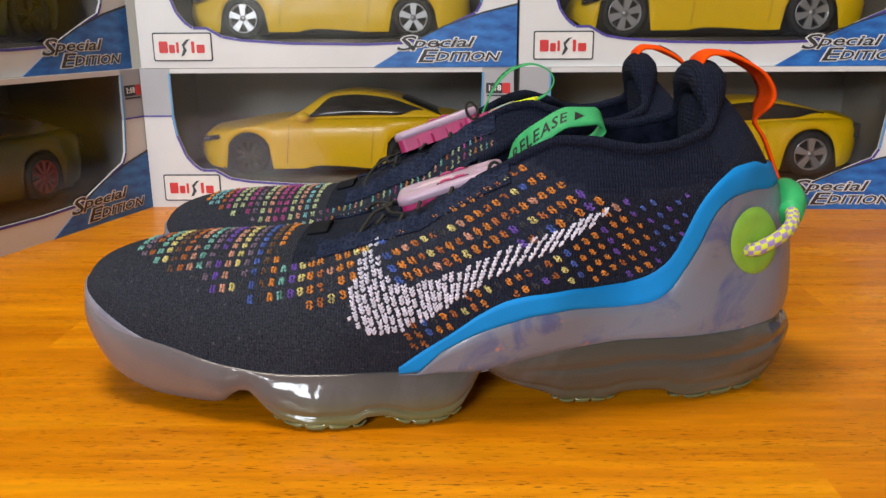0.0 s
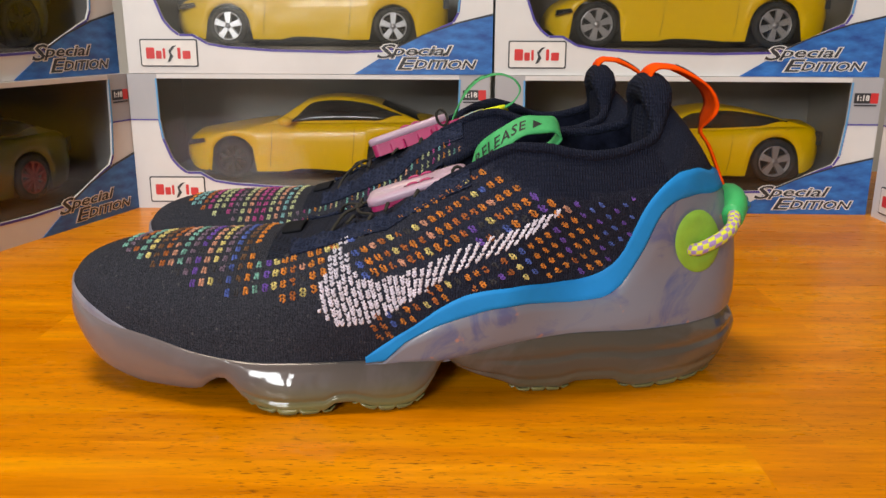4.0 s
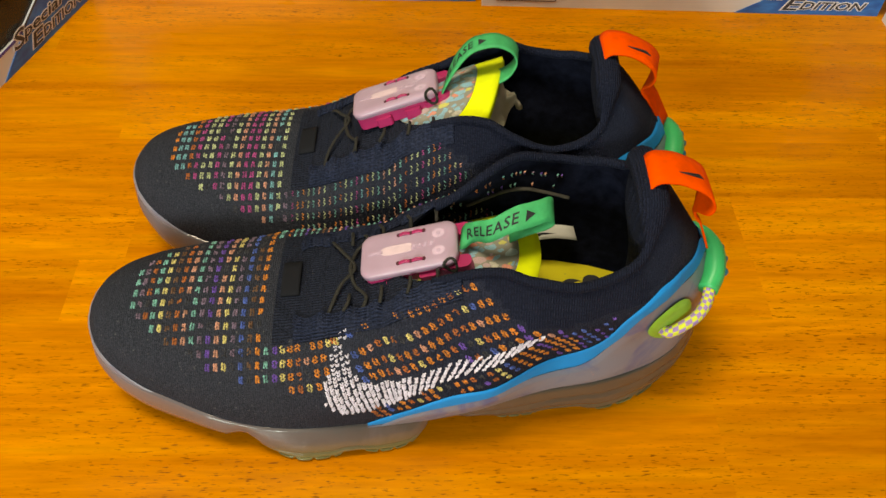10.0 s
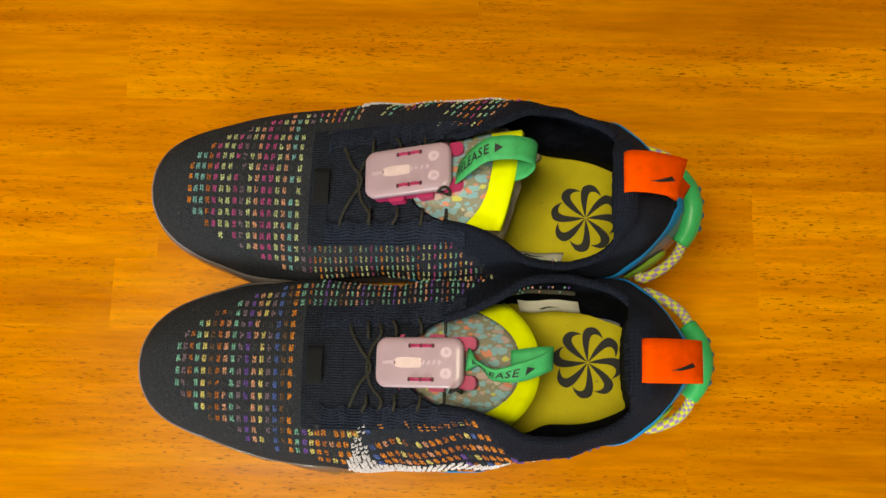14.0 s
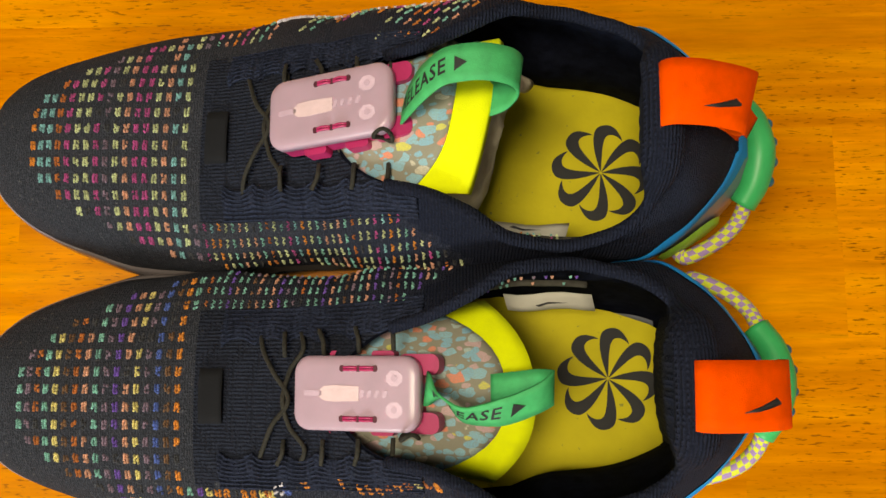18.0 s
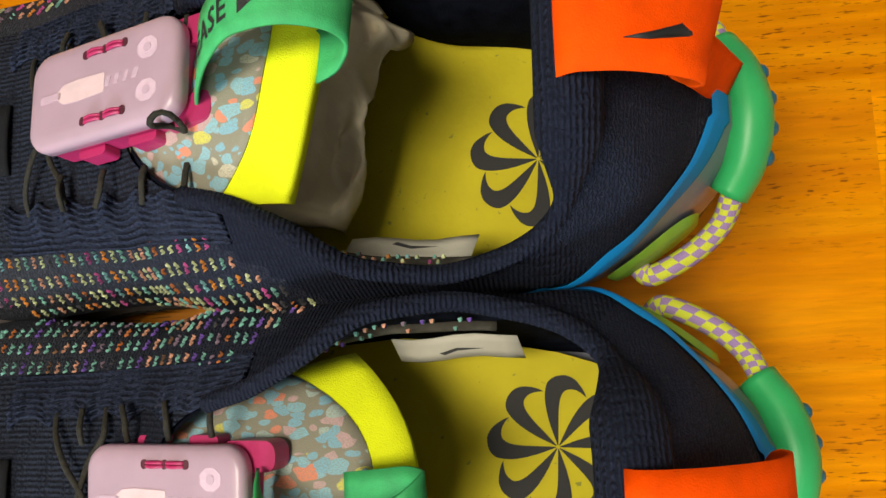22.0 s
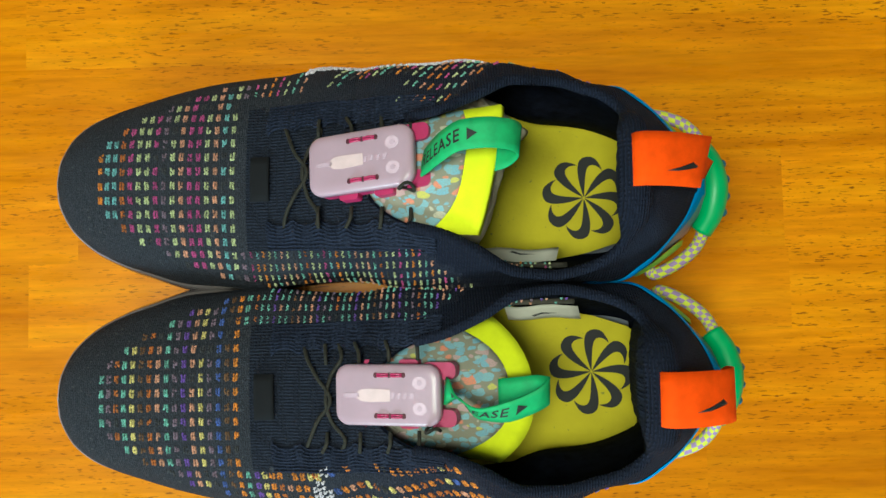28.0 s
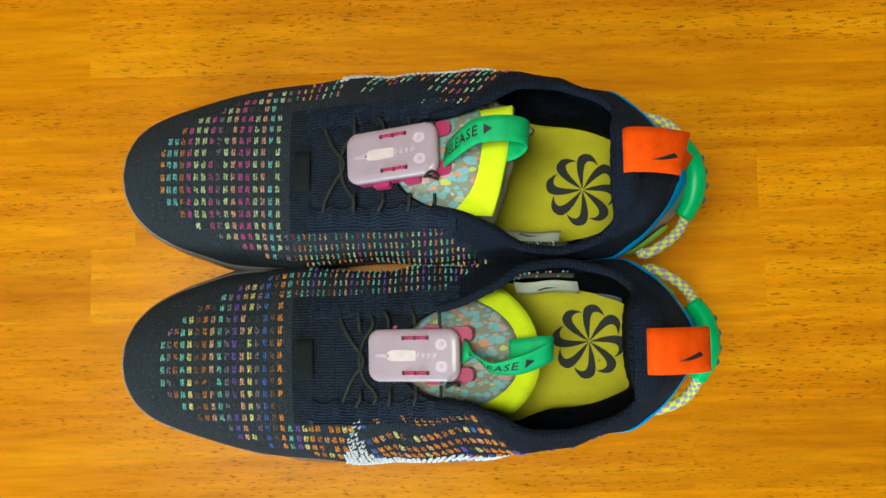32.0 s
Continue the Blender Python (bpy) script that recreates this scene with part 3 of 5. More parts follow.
def terrazzo_material():
    m = mat("recycled_foam", (0.3, 0.3, 0.3), 0.7)
    t, b = nodes_of(m)
    plain = coords(t, (1, 1.6, 1), (0, 0, 0.35))
    wob = node(t, "ShaderNodeTexNoise", Scale=180.0, Detail=1.0)
    t.links.new(plain, wob.inputs["Vector"])
    sway = node(t, "ShaderNodeVectorMath")
    sway.operation = "MULTIPLY_ADD"
    sway.inputs[1].default_value = (0.004, 0.004, 0.004)
    t.links.new(wob.outputs["Color"], sway.inputs[0]), t.links.new(plain, sway.inputs[2])
    v = sway.outputs[0]
    cell = node(t, "ShaderNodeTexVoronoi", Scale=205.0, Randomness=1.0)
    t.links.new(v, cell.inputs["Vector"])
    split = t.nodes.new("ShaderNodeSeparateColor")
    t.links.new(cell.outputs["Color"], split.inputs[0])
    pick = ramp(t, split.outputs[0], [(0.0, (0.24, 0.50, 0.62)), (0.40, (0.40, 0.52, 0.50)), (0.46, (0.62, 0.58, 0.46)), (0.5, (0.20, 0.46, 0.62)), (0.76, (0.56, 0.36, 0.38)), (0.86, (0.80, 0.24, 0.14)), (0.95, (0.66, 0.62, 0.10))])
    pick.node.color_ramp.interpolation = "CONSTANT"
    size = node(t, "ShaderNodeMath")
    size.operation = "MULTIPLY_ADD"
    size.inputs[1].default_value, size.inputs[2].default_value = 0.50, 0.33
    t.links.new(split.outputs[1], size.inputs[0])
    less = node(t, "ShaderNodeMath")
    less.operation = "SUBTRACT"
    t.links.new(size.outputs[0], less.inputs[0]), t.links.new(cell.outputs["Distance"], less.inputs[1])
    c = mixed(t, ramp(t, less.outputs[0], [(0.0, (0, 0, 0)), (0.06, (0.9, 0.9, 0.9))]), (0.25, 0.235, 0.18), pick)
    mesh = noise_tex(t, v, 2200, 1)
    c = mixed(t, ramp(t, mesh, [(0.45, (0, 0, 0)), (0.6, (0.5, 0.5, 0.5))]), c, (0.27, 0.26, 0.22))
    t.links.new(c, b.inputs["Base Color"])
    bump(t, b, mesh, 0.4, 0.0003)
    return m


def cord_material():
    m = mat("checked_cord", (0.5, 0.5, 0.1), 0.8)
    t, b = nodes_of(m)
    uv = t.nodes.new("ShaderNodeUVMap")
    mp = t.nodes.new("ShaderNodeMapping")
    mp.inputs["Scale"].default_value = (1, 1.35, 1)
    t.links.new(uv.outputs[0], mp.inputs[0])
    ch = node(t, "ShaderNodeTexChecker", Scale=1.0)
    ch.inputs[1].default_value, ch.inputs[2].default_value = (0.62, 0.66, 0.05, 1), (0.34, 0.22, 0.48, 1)
    t.links.new(mp.outputs[0], ch.inputs[0])
    t.links.new(ch.outputs[0], b.inputs["Base Color"])
    bump(t, b, noise_tex(t, coords(t), 1800, 2), 0.5, 0.0004)
    return m


INSOLE, TERRAZZO, CHECK = insole_material(), terrazzo_material(), cord_material()
SWOOP = [(0.1450, 0.0765), (0.1353, 0.0655), (0.1320, 0.0550), (0.1331, 0.0455), (0.1407, 0.0390), (0.1504, 0.0395), (0.1597, 0.0442), (0.1667, 0.0468), (0.1762, 0.0533), (0.1861, 0.0598), (0.1970, 0.0651), (0.2055, 0.0690), (0.2151, 0.0725), (0.2235, 0.0762), (0.2364, 0.0830), (0.2450, 0.0898), (0.2363, 0.0864), (0.2233, 0.0820), (0.2150, 0.0791), (0.1971, 0.0731), (0.1762, 0.0648), (0.1681, 0.0621), (0.1582, 0.0586), (0.1509, 0.0597), (0.1454, 0.0643), (0.1424, 0.0693)]


def inside(poly, x, y):
    hit, n = False, len(poly)
    for i in range(n):
        (x0, y0), (x1, y1) = poly[i], poly[i - 1]
        if (y0 > y) != (y1 > y) and x < (x1 - x0) * (y - y0) / (y1 - y0) + x0:
            hit = not hit
    return hit


def stitch(verts, faces, tags, p, n, along, length, width, height, tag):
    """A small raised loop of yarn: a lozenge with a ridge."""
    a = (along - n * along.dot(n)).normalized()
    b = n.cross(a)
    k = len(verts)
    for u, w, h in ((-1, 0, 0), (-0.78, -0.9, 0), (0.78, -0.9, 0), (1, 0, 0), (0.78, 0.9, 0), (-0.78, 0.9, 0), (-0.72, 0, 0.8), (-0.3, -0.45, 1), (0.72, 0, 0.8), (0.3, 0.45, 1)):
        verts.append(p + a * (u * length / 2) + b * (w * width / 2) + n * (h * height - 0.0002))
    faces += [(k, k + 1, k + 7, k + 6), (k + 1, k + 2, k + 8, k + 7), (k + 2, k + 3, k + 8), (k + 3, k + 4, k + 8), (k + 4, k + 5, k + 9), (k + 4, k + 9, k + 8), (k + 5, k + 6, k + 9), (k + 5, k, k + 6), (k + 6, k + 7, k + 8, k + 9)]
    tags += [tag] * 9


def mesh_part(name, verts, faces, tags, materials, parent, flip, label="", kind=""):
    me = bpy.data.meshes.new(name)
    flip, swell, lean = flip
    me.from_pydata([(v[0] - lean(v), v[1] * flip, v[2] + swell(v)) for v in verts], [], [f if flip > 0 else tuple(reversed(f)) for f in faces])
    for m in materials:
        me.materials.append(m)
    me.polygons.foreach_set("material_index", tags)
    ob = new(name, me)
    ob.parent = parent
    return tagged(ob, label, kind=kind)


def meet(side, s, curve):
    """The height at which a station of the upper crosses a curve of heights by length."""
    lo, hi = 0.0, 1.0
    for _ in range(18):
        mid = (lo + hi) / 2
        p = skin(side, s, mid)
        lo, hi = (mid, hi) if p.z < curve(p.x) else (lo, mid)
    return skin(side, s, lo).z


VAMP = curve1((0.026, 0.008), (0.03, 0.012), (0.045, 0.026), (0.065, 0.040), (0.09, 0.052), (0.12, 0.060), (0.18, 0.072), (0.2, 0.1), (0.33, 0.1))


def shoe(flip, place, toe_colours, outer_colours, inner_colours, lid, seed, label):
    """One sneaker; flip: -1 when its outer side faces -y."""
    rng = random.Random(seed)
    base = thing("sneaker", pose(*place), label, "sneaker", "pair of sneakers on the table")

    def swell(p):
        return lid["swell"] * smooth(0.105, 0.15, p.x) * smooth(0.245, 0.195, p.x) * smooth(0.05, 0.085, p.z)

    def lean(p):
        return lid["forward"] * smooth(0.05, 0.14, p.z) * smooth(0.235, 0.29, p.x)

    def own(name, bm, material, label="", parent=None, flat=False):
        for v in bm.verts:
            v.co = v.co.x - lean(v.co), v.co.y * flip, v.co.z + swell(v.co)
        return part(name, bm, material, parent or base, label, flat)

    # knitted upper, and the ribbed collar as a part of its own
    body, collar, panel, heel = bmesh.new(), bmesh.new(), bmesh.new(), bmesh.new()
    NV = 26
    for side in (1, -1):
        pts = [[skin(side, s, j / NV) for j in range(NV + 1)] for s in STATIONS]
        seen = {}

        def vert(bm, i, j):
            if (bm, i, j) not in seen:
                seen[bm, i, j] = bm.verts.new(pts[i][j])
            return seen[bm, i, j]

        for i in range(len(STATIONS) - 1):
            for j in range(NV):
                mid = (pts[i][j] + pts[i + 1][j + 1]) / 2
                s = (STATIONS[i] + STATIONS[i + 1]) / 2
                bm = body
                if s > 0.17 and mid.z > COLLAR_LOW(mid.x) - (0 if side > 0 else 0.016 * smooth(0.18, 0.21, mid.x)):
                    bm = collar if s < 0.302 else heel
                elif 0.106 < mid.x < 0.199 and abs(mid.y - AXIS(mid.x)) < 0.034 and mid.z > SPINE(mid.x) - 0.018:
                    bm = panel
                bm.faces.new((vert(bm, i, j), vert(bm, i + 1, j), vert(bm, i + 1, j + 1), vert(bm, i, j + 1)))
    for bm in (body, collar, panel, heel):
        bmesh.ops.remove_doubles(bm, verts=bm.verts, dist=0.00004)
    own("upper", body, KNIT, "dark navy knitted upper")
    own("heel_panel", heel, PLUSH, "soft dark navy heel panel")
    own("lace_panel", panel, PANEL_RIB, "ribbed navy panel below the laces")
    rim = [skin(1, s, 1.0) for s in STATIONS if s >= 0.185] + [skin(-1, s, 1.0) for s in reversed(STATIONS) if s >= 0.185]
    keep = [rim[0]]
    for p in rim:
        if (p - keep[-1]).length > 0.0018:
            keep.append(p)
    tube(collar, [(p.x, p.y, p.z - 0.001) for p in keep], lambda f: 0.0024 + 0.0050 * smooth(0.37, 0.445, f) * smooth(0.63, 0.555, f), 12)
    own("collar", collar, RIB, "ribbed navy collar")

    # lining from the rim down to the insole, with a padded wall across the heel
    def heel_wall(z):
        return 0.2798 + 0.0125 * smooth(0.115, 0.045, z)

    bm = bmesh.new()
    for side in (1, -1):
        rows = []
        for s in [x for x in STATIONS if x >= 0.15]:
            line = []
            for j in range(13):
                v = 1 - j / 12
                p = skin(side, s, v)
                inset = 0.0015 + (0.0050 if side > 0 else 0.006) * smooth(0, 0.25, 1 - v) + 0.004 * smooth(0.29, 0.325, s) * smooth(0, 0.2, 1 - v)
                c = Vector((0.235, AXIS(0.25), p.z))
                d = c - p
                d.z = 0
                p = p + d.normalized() * min(inset, d.length * 0.9)
                p.x = min(p.x, heel_wall(p.z) + 0.003)
                line.append(p)
            rows.append(line)
        grid_mesh(bm, rows)
    bmesh.ops.remove_doubles(bm, verts=bm.verts, dist=0.00004)
    own("lining", bm, LINING, "black knitted lining")
    tape = [skin(-1, 0.205 + 0.062 * i / 24, 0.70 + 0.05 * math.sin(i * 0.13)) + Vector((0, 0.0085, 0)) for i in range(25)]
    own("seam_tape", tube(bmesh.new(), tape, 0.0013, 8, flat=0.5), TAPE, "grey-brown seam tape inside the collar")
    rows = []
    for i in range(33):
        w = -0.0315 + 0.0510 * i / 32
        bow = 0.0035 * (abs(w + 0.006) / 0.0255) ** 3
        rows.append([(heel_wall(z) - 0.0005 + bow + 0.0016 * math.sin((z - 0.05) * 46) ** 2 + 0.0002 * math.sin(w * math.tau / 0.0022), w, z) for z in [0.040 + 0.0885 * j / 30 - 0.010 * (j / 30) * (abs(w + 0.006) / 0.0255) ** 2.5 for j in range(31)]])
    own("heel_pad", sheet(rows, -0.0015), RIB, "thick padded navy knit across the heel")

    # insole with its printed rosette
    outline = [(0.10, -0.030), (0.14, -0.033), (0.18, -0.0375), (0.2274, -0.0410), (0.255, -0.0385), (0.275, -0.0345), (0.2915, -0.0290), (0.2955, -0.0265), (0.2965, -0.0200), (0.2970, 0.0120), (0.2965, 0.0200), (0.2925, 0.0240), (0.275, 0.0305), (0.253, 0.0360), (0.22, 0.0390), (0.18, 0.044), (0.14, 0.044), (0.10, 0.036)]
    insole = own("insole", prism(outline, 0.033, 0.0385), INSOLE, "mustard yellow foam insole", flat=True)
    petal = [(0.03, 0.02), (0.25, 0.0), (0.6, 0.06), (0.80, 0.13), (0.91, 0.20), (0.98, 0.33), (1.0, 0.46), (0.975, 0.58), (0.91, 0.70), (0.83, 0.83), (0.79, 0.88), (0.815, 0.76), (0.825, 0.64), (0.80, 0.51), (0.74, 0.44), (0.64, 0.395), (0.44, 0.37), (0.22, 0.37), (0.03, 0.40)]
    for k in range(8):
        a0 = k * math.tau / 8 + 0.30
        pts = []
        for f, turn, _ in bend([(f, a, 0) for f, a in petal], 45):
            a = a0 - turn
            pts.append((0.2732 + 0.0216 * f * math.cos(a), -0.0062 + flip * 0.0216 * f * math.sin(a)))
        own("petal", prism(pts, 0.0385, 0.0388), BLACK, "black printed petal of a rosette", insole, True)

    rows = []
    for s in STATIONS[2:-2]:
        a, b = -upper_width(-1, s) * 0.96 + AXIS(s), upper_width(1, s) * 0.96 + AXIS(s)
        rows.append([(along(s), a + (b - a) * j / 8, FEATHER(s) - 0.0005 - 0.0015 * math.sin(math.pi * j / 8)) for j in range(9)])
    own("footbed", sheet(rows, 0.0015), CLIP, "milky grey footbed seen through the sole")

    # air unit: a bulging clear sole with pods, and its lugs
    bm = bmesh.new()
    for side in (1, -1):
        rows = []
        for s in STATIONS:
            w0, top = upper_width(side, s), FEATHER(s) + 0.0012 + 0.003 * smooth(0.03, 0.0, s)
            line = [Vector((along(s), side * (w0 * 0.9) + AXIS(s), top - 0.001)), Vector((along(s), side * (w0 + 0.0008 * min(1.0, w0 / 0.02)) + AXIS(s), top))]
            line += [sole_point(side, s, j / 28) for j in range(1, 29)]
            end = line[-1]
            line += [Vector((end.x, AXIS(s) + (end.y - AXIS(s)) * 0.72, end.z + 0.0006)), Vector((along(s), AXIS(s), end.z + 0.004 * min(1.0, w0 / 0.02)))]
            rows.append(line)
        grid_mesh(bm, rows)
    bmesh.ops.remove_doubles(bm, verts=bm.verts, dist=0.00004)
    sole = own("air_sole", bm, AIR, "glossy clear air-cushion sole with milky tint, lilac light through the toe in its colour")
    for a, b in ((0.1005, 0.1385), (0.1465, 0.1775), (0.217, 0.2445), (0.269, 0.317)):
        for side in (1, -1):
            rows, n = [], 20
            for i in range(n + 1):
                s = a + (b - a) * i / n
                e = math.sin(math.pi * (0.06 + 0.88 * i / n)) ** 0.5
                notch = 0.0011 if i % 5 == 2 else 0.0
                rows.append([sole_point(side, s, 1 - f * e) + Vector((0, side * (out * e - notch), -0.0001 - 0.0002 * e + notch * 0.7)) for f, out in ((0.0, -0.012), (0.0, -0.006), (0.0, 0.0002), (0.04, 0.0006), (0.08, 0.0006), (0.13, 0.0003), (0.18, -0.0003))])
            own("lug", sheet(rows, 0.0008 * side), LUG, "smoky lime rubber lug", sole)
    # milky lip of the sole round the toe
    bm = bmesh.new()
    for side in (1, -1):
        rows = []
        for s in [x for x in STATIONS if x <= 0.052]:
            h = 0.0078 * smooth(0.054, 0.006, s) ** 0.8
            line = []
            for j in range(7):
                p, v = skin_at(side, s, FEATHER(s) - 0.0004 + h * j / 6)
                line.append(p + normal(side, s, max(v, 0.02)) * (0.0009 if 0 < j < 6 else 0.0003 if j else 0.0010) * min(1, h / 0.002))
            rows.append(line)
        grid_mesh(bm, rows)
    bmesh.ops.remove_doubles(bm, verts=bm.verts, dist=0.0003)
    own("toe_lip", bm, LIP, "milky lilac lip of the sole round the toe", sole)

    # heel clip of marbled plastic with its blue border
    for name, material, top, bottom, start, out, lab in (("heel_clip", CLIP, BAND_LOW, lambda s: FEATHER(s) + 0.0002, 0.1500, 0.0020, "marbled grey translucent heel clip"), ("blue_border", BLUE_BAND, BAND_TOP, BAND_LOW, 0.148, 0.0012, "glossy blue border of the heel clip")):
        bm = bmesh.new()
        for side in (1, -1):
            rows = []
            for s in [x for x in STATIONS if x >= start]:
                z1 = meet(side, s, top)
                z0 = meet(side, s, bottom) if name == "blue_border" else bottom(s)
                z0 = max(z0, FEATHER(s) + 0.0004)
                z1 = max(z1, z0 + 0.0003)
                line = []
                for j in range(9):
                    lift = out * (0.35 if j in (0, 8) else 1.0)
                    p, v = skin_at(side, s, z0 + (z1 - z0) * j / 8, lift)
                    if s > LEN - 0.0012:
                        p = skin(side, LEN, v) + Vector((lift, 0, 0))
                        p.y = AXIS(LEN) + side * (LEN - s) * 4
                    line.append(p)
                rows.append(line)
            grid_mesh(bm, rows)
        bmesh.ops.remove_doubles(bm, verts=bm.verts, dist=0.0003)
        own(name, bm, material, lab)

    # green buttons, checked cord and the rubber grip behind the heel
    ends = []
    for side in (1, -1):
        bm = bmesh.new()
        rings = []
        for r, out in ((0.0, 0.0047), (0.008, 0.0047), (0.0118, 0.0045), (0.0134, 0.0030)):
            ring = []
            for k in range(28):
                a = k * math.tau / 28
                ring.append(skin_at(side, min(0.3050 + r * 0.86 * math.cos(a), 0.3285), 0.0690 + r * 1.14 * math.sin(a), out)[0])
            rings.append(ring)
        grid_mesh(bm, rings, close_v=True)
        bmesh.ops.remove_doubles(bm, verts=bm.verts, dist=0.00002)
        own("button", bm, LIME, "lime green rubber disc")
        p = skin_at(side, 0.3000, 0.0660, 0.002)[0]
        path = bend([p, p + Vector((0.004, side * 0.0042, 0.001)), Vector((0.3150, side * 0.0325 + AXIS(0.33), 0.0720)), Vector((0.3215, side * 0.0250 + AXIS(0.33), 0.0760)), Vector((0.3235, side * 0.0185 + AXIS(0.33), 0.0795))], 30)
        bm = bmesh.new()
        tube(bm, path, 0.0030, 10)
        uv = bm.loops.layers.uv.new("UVMap")
        bm.verts.index_update()
        for f in bm.faces:
            ids = [lp.vert.index for lp in f.loops]
            wrap = max(i % 10 for i in ids) == 9 and min(i % 10 for i in ids) == 0
            for lp in f.loops:
                i, k = divmod(lp.vert.index, 10)
                lp[uv].uv = (i * 0.62 + (k + (10 if wrap and k == 0 else 0)) * 0.2, (k + (10 if wrap and k == 0 else 0)) * 0.6)
        own("cord", bm, CHECK, "yellow and lilac checked cord")
        ends.append(path[-1])
    a, b = Vector(ends[0]), Vector(ends[1])
    mid = (a + b) / 2
    path = bend([a + Vector((-0.001, 0.001, -0.002)), a + (b - a) * 0.2 + Vector((0.003, 0, 0.001)), mid + Vector((0.0045, 0, 0.0025)), a + (b - a) * 0.8 + Vector((0.003, 0, 0.001)), b + Vector((-0.001, -0.001, -0.002))], 24)
    bm = bmesh.new()
    tube(bm, path, lambda f: 0.0058 - 0.0006 * math.cos(f * math.tau), 14, flat=1.25)
    grip = own("grip", bm, GREEN_RUB, "bright green rubber grip tube")
    for f in (0.25, 0.42, 0.58, 0.75):
        p = Vector(path[round(f * 24)])
        bm = bmesh.new()
        bmesh.ops.create_uvsphere(bm, u_segments=10, v_segments=6, radius=0.0024, matrix=Matrix.Translation(p + Vector((0.0050, 0, 0.0012))))
        own("stud", bm, worn_teal, "dark teal stud", grip)

    # orange pull strap over the heel
    off = lid["strap"]
    path = bend([(0.2815, 0, 0.1400), (0.2822, 0, 0.1445), (0.286, 0, 0.1470), (0.292, 0, 0.1466), (0.301, 0, 0.1430), (0.3095, 0, 0.1365), (0.3130, 0, 0.1285), (0.3105, 0, 0.1218), (0.3088, 0, 0.1165), (0.3138, 0, 0.1085), (0.3182, 0, 0.099), (0.3222, 0, 0.090)], 48)
    rows = []
    for i, (x, y, z) in enumerate(path):
        f = i / 48
        half = 0.0103 * (1 - lid["narrow"] * smooth(0.58, 0.72, f))
        swing = off * (0.4 + 0.6 * smooth(0.9, 0.4, f)) - 0.006 + lid["twist"] * smooth(0.4, 0.7, f)
        rows.append([(x + lid["lean"] * 0.003 * k * smooth(0.3, 0.6, f), swing + half * k, z - 0.0016 * k * k * smooth(0.6, 0.3, f)) for k in (-1, -0.6, -0.2, 0.2, 0.6, 1)])
    strap = own("pull_strap", sheet(rows, -0.0011), ORANGE, "bright orange woven pull strap")
    tick = [(-0.0100, -0.0048), (-0.0040, -0.0030), (0.0010, -0.0010), (0.0072, 0.0032), (0.0074, -0.0004), (0.0030, -0.0028), (-0.0010, -0.0038), (-0.0050, -0.0046)]
    bm = bmesh.new()
    prism([(0.3036 + x, off * 0.9 - 0.006 + flip * y) for x, y in tick], 0, 0.0004, bm)
    for v in bm.verts:
        rise = [q for q in path[:26] if q[0] < 0.3128]
        v.co.z += float(np.interp(v.co.x, [q[0] for q in rise], [q[2] for q in rise])) + 0.0011
    own("printed_mark", bm, BLACK, "black printed curved mark", strap)

    # yarn stitches and the white knitted emblem
    tables = {}

    def down(side, s, arc):
        """The v that lies an arc's length below the ridge line at a station."""
        key = side, round(s, 3)
        if key not in tables:
            pts = [skin(side, key[1], 1 - i / 60) for i in range(61)]
            run = np.cumsum([RIM_W(key[1]) * 1.02 if key[1] > OPEN else 0.0] + [(b - a).length for a, b in zip(pts, pts[1:])])
            tables[key] = run
        run = tables[key]
        return 1 - float(np.interp(arc, run, np.linspace(0, 1, 61))) if run[0] < arc < run[-1] * 0.97 else None

    verts, faces, tags = [], [], []
    columns = ["rust", "rust", "blue", "orange", "orange", "rust", "yellow", "rust", "orange", "yellow", "salmon", "orange", "orange", "rust", "purple", "rust", "yellow", "blue", "orange", "orange", "orange", "purple", "orange", "orange"] if lid["strong"] else outer_colours
    spots = [(col, side, 0.0322 + 0.00418 * col) for col in range(18) for side in (1, -1)]
    spots += [(18 + k, 1, 0.1078 + 0.0036 * k + 0.0006 * max(k - 33, 0)) for k in range(48)] + [(18 + k, -1, 0.1075 + 0.0031 * k) for k in range(60)]
    places = []
    for col, side, s0 in spots:
        tilt = 0.48 * smooth(0.105, 0.16, s0) if side > 0 else 0.0
        if side < 0 and s0 > 0.268 and col % 2:
            continue
        for row in range(14):
            arc = 0.0035 + 0.0069 * min(row, 4) + 0.0068 * max(row - 4, 0)
            s = s0 + tilt * (arc - 0.03) * smooth(0.02, 0.05, arc)
            v = down(side, s, arc) if 0.02 < s < 0.312 else None
            if v is None or arc > VAMP(s) or (0.102 < s < 0.203 and arc < (0.0365 if lid["strong"] or side < 0 else 0.042)):
                continue
            p = skin(side, s, v)
            if side > 0 and s0 > 0.104 and p.x > 0.140 + 0.72 * (0.0692 - p.z):
                continue
            if s0 < 0.104:
                name = toe_colours[col % len(toe_colours)]
            else:
                lot = outer_colours if side > 0 else inner_colours
                name = lot[col % len(lot)] if rng.random() < 0.88 else rng.choice(lot)
            if p.x > 0.236 + 0.25 * (0.094 - p.z):
                name = rng.choice(("purple", "mauve", "teal"))
            places.append((side, s, v, tilt, name, 1.0))
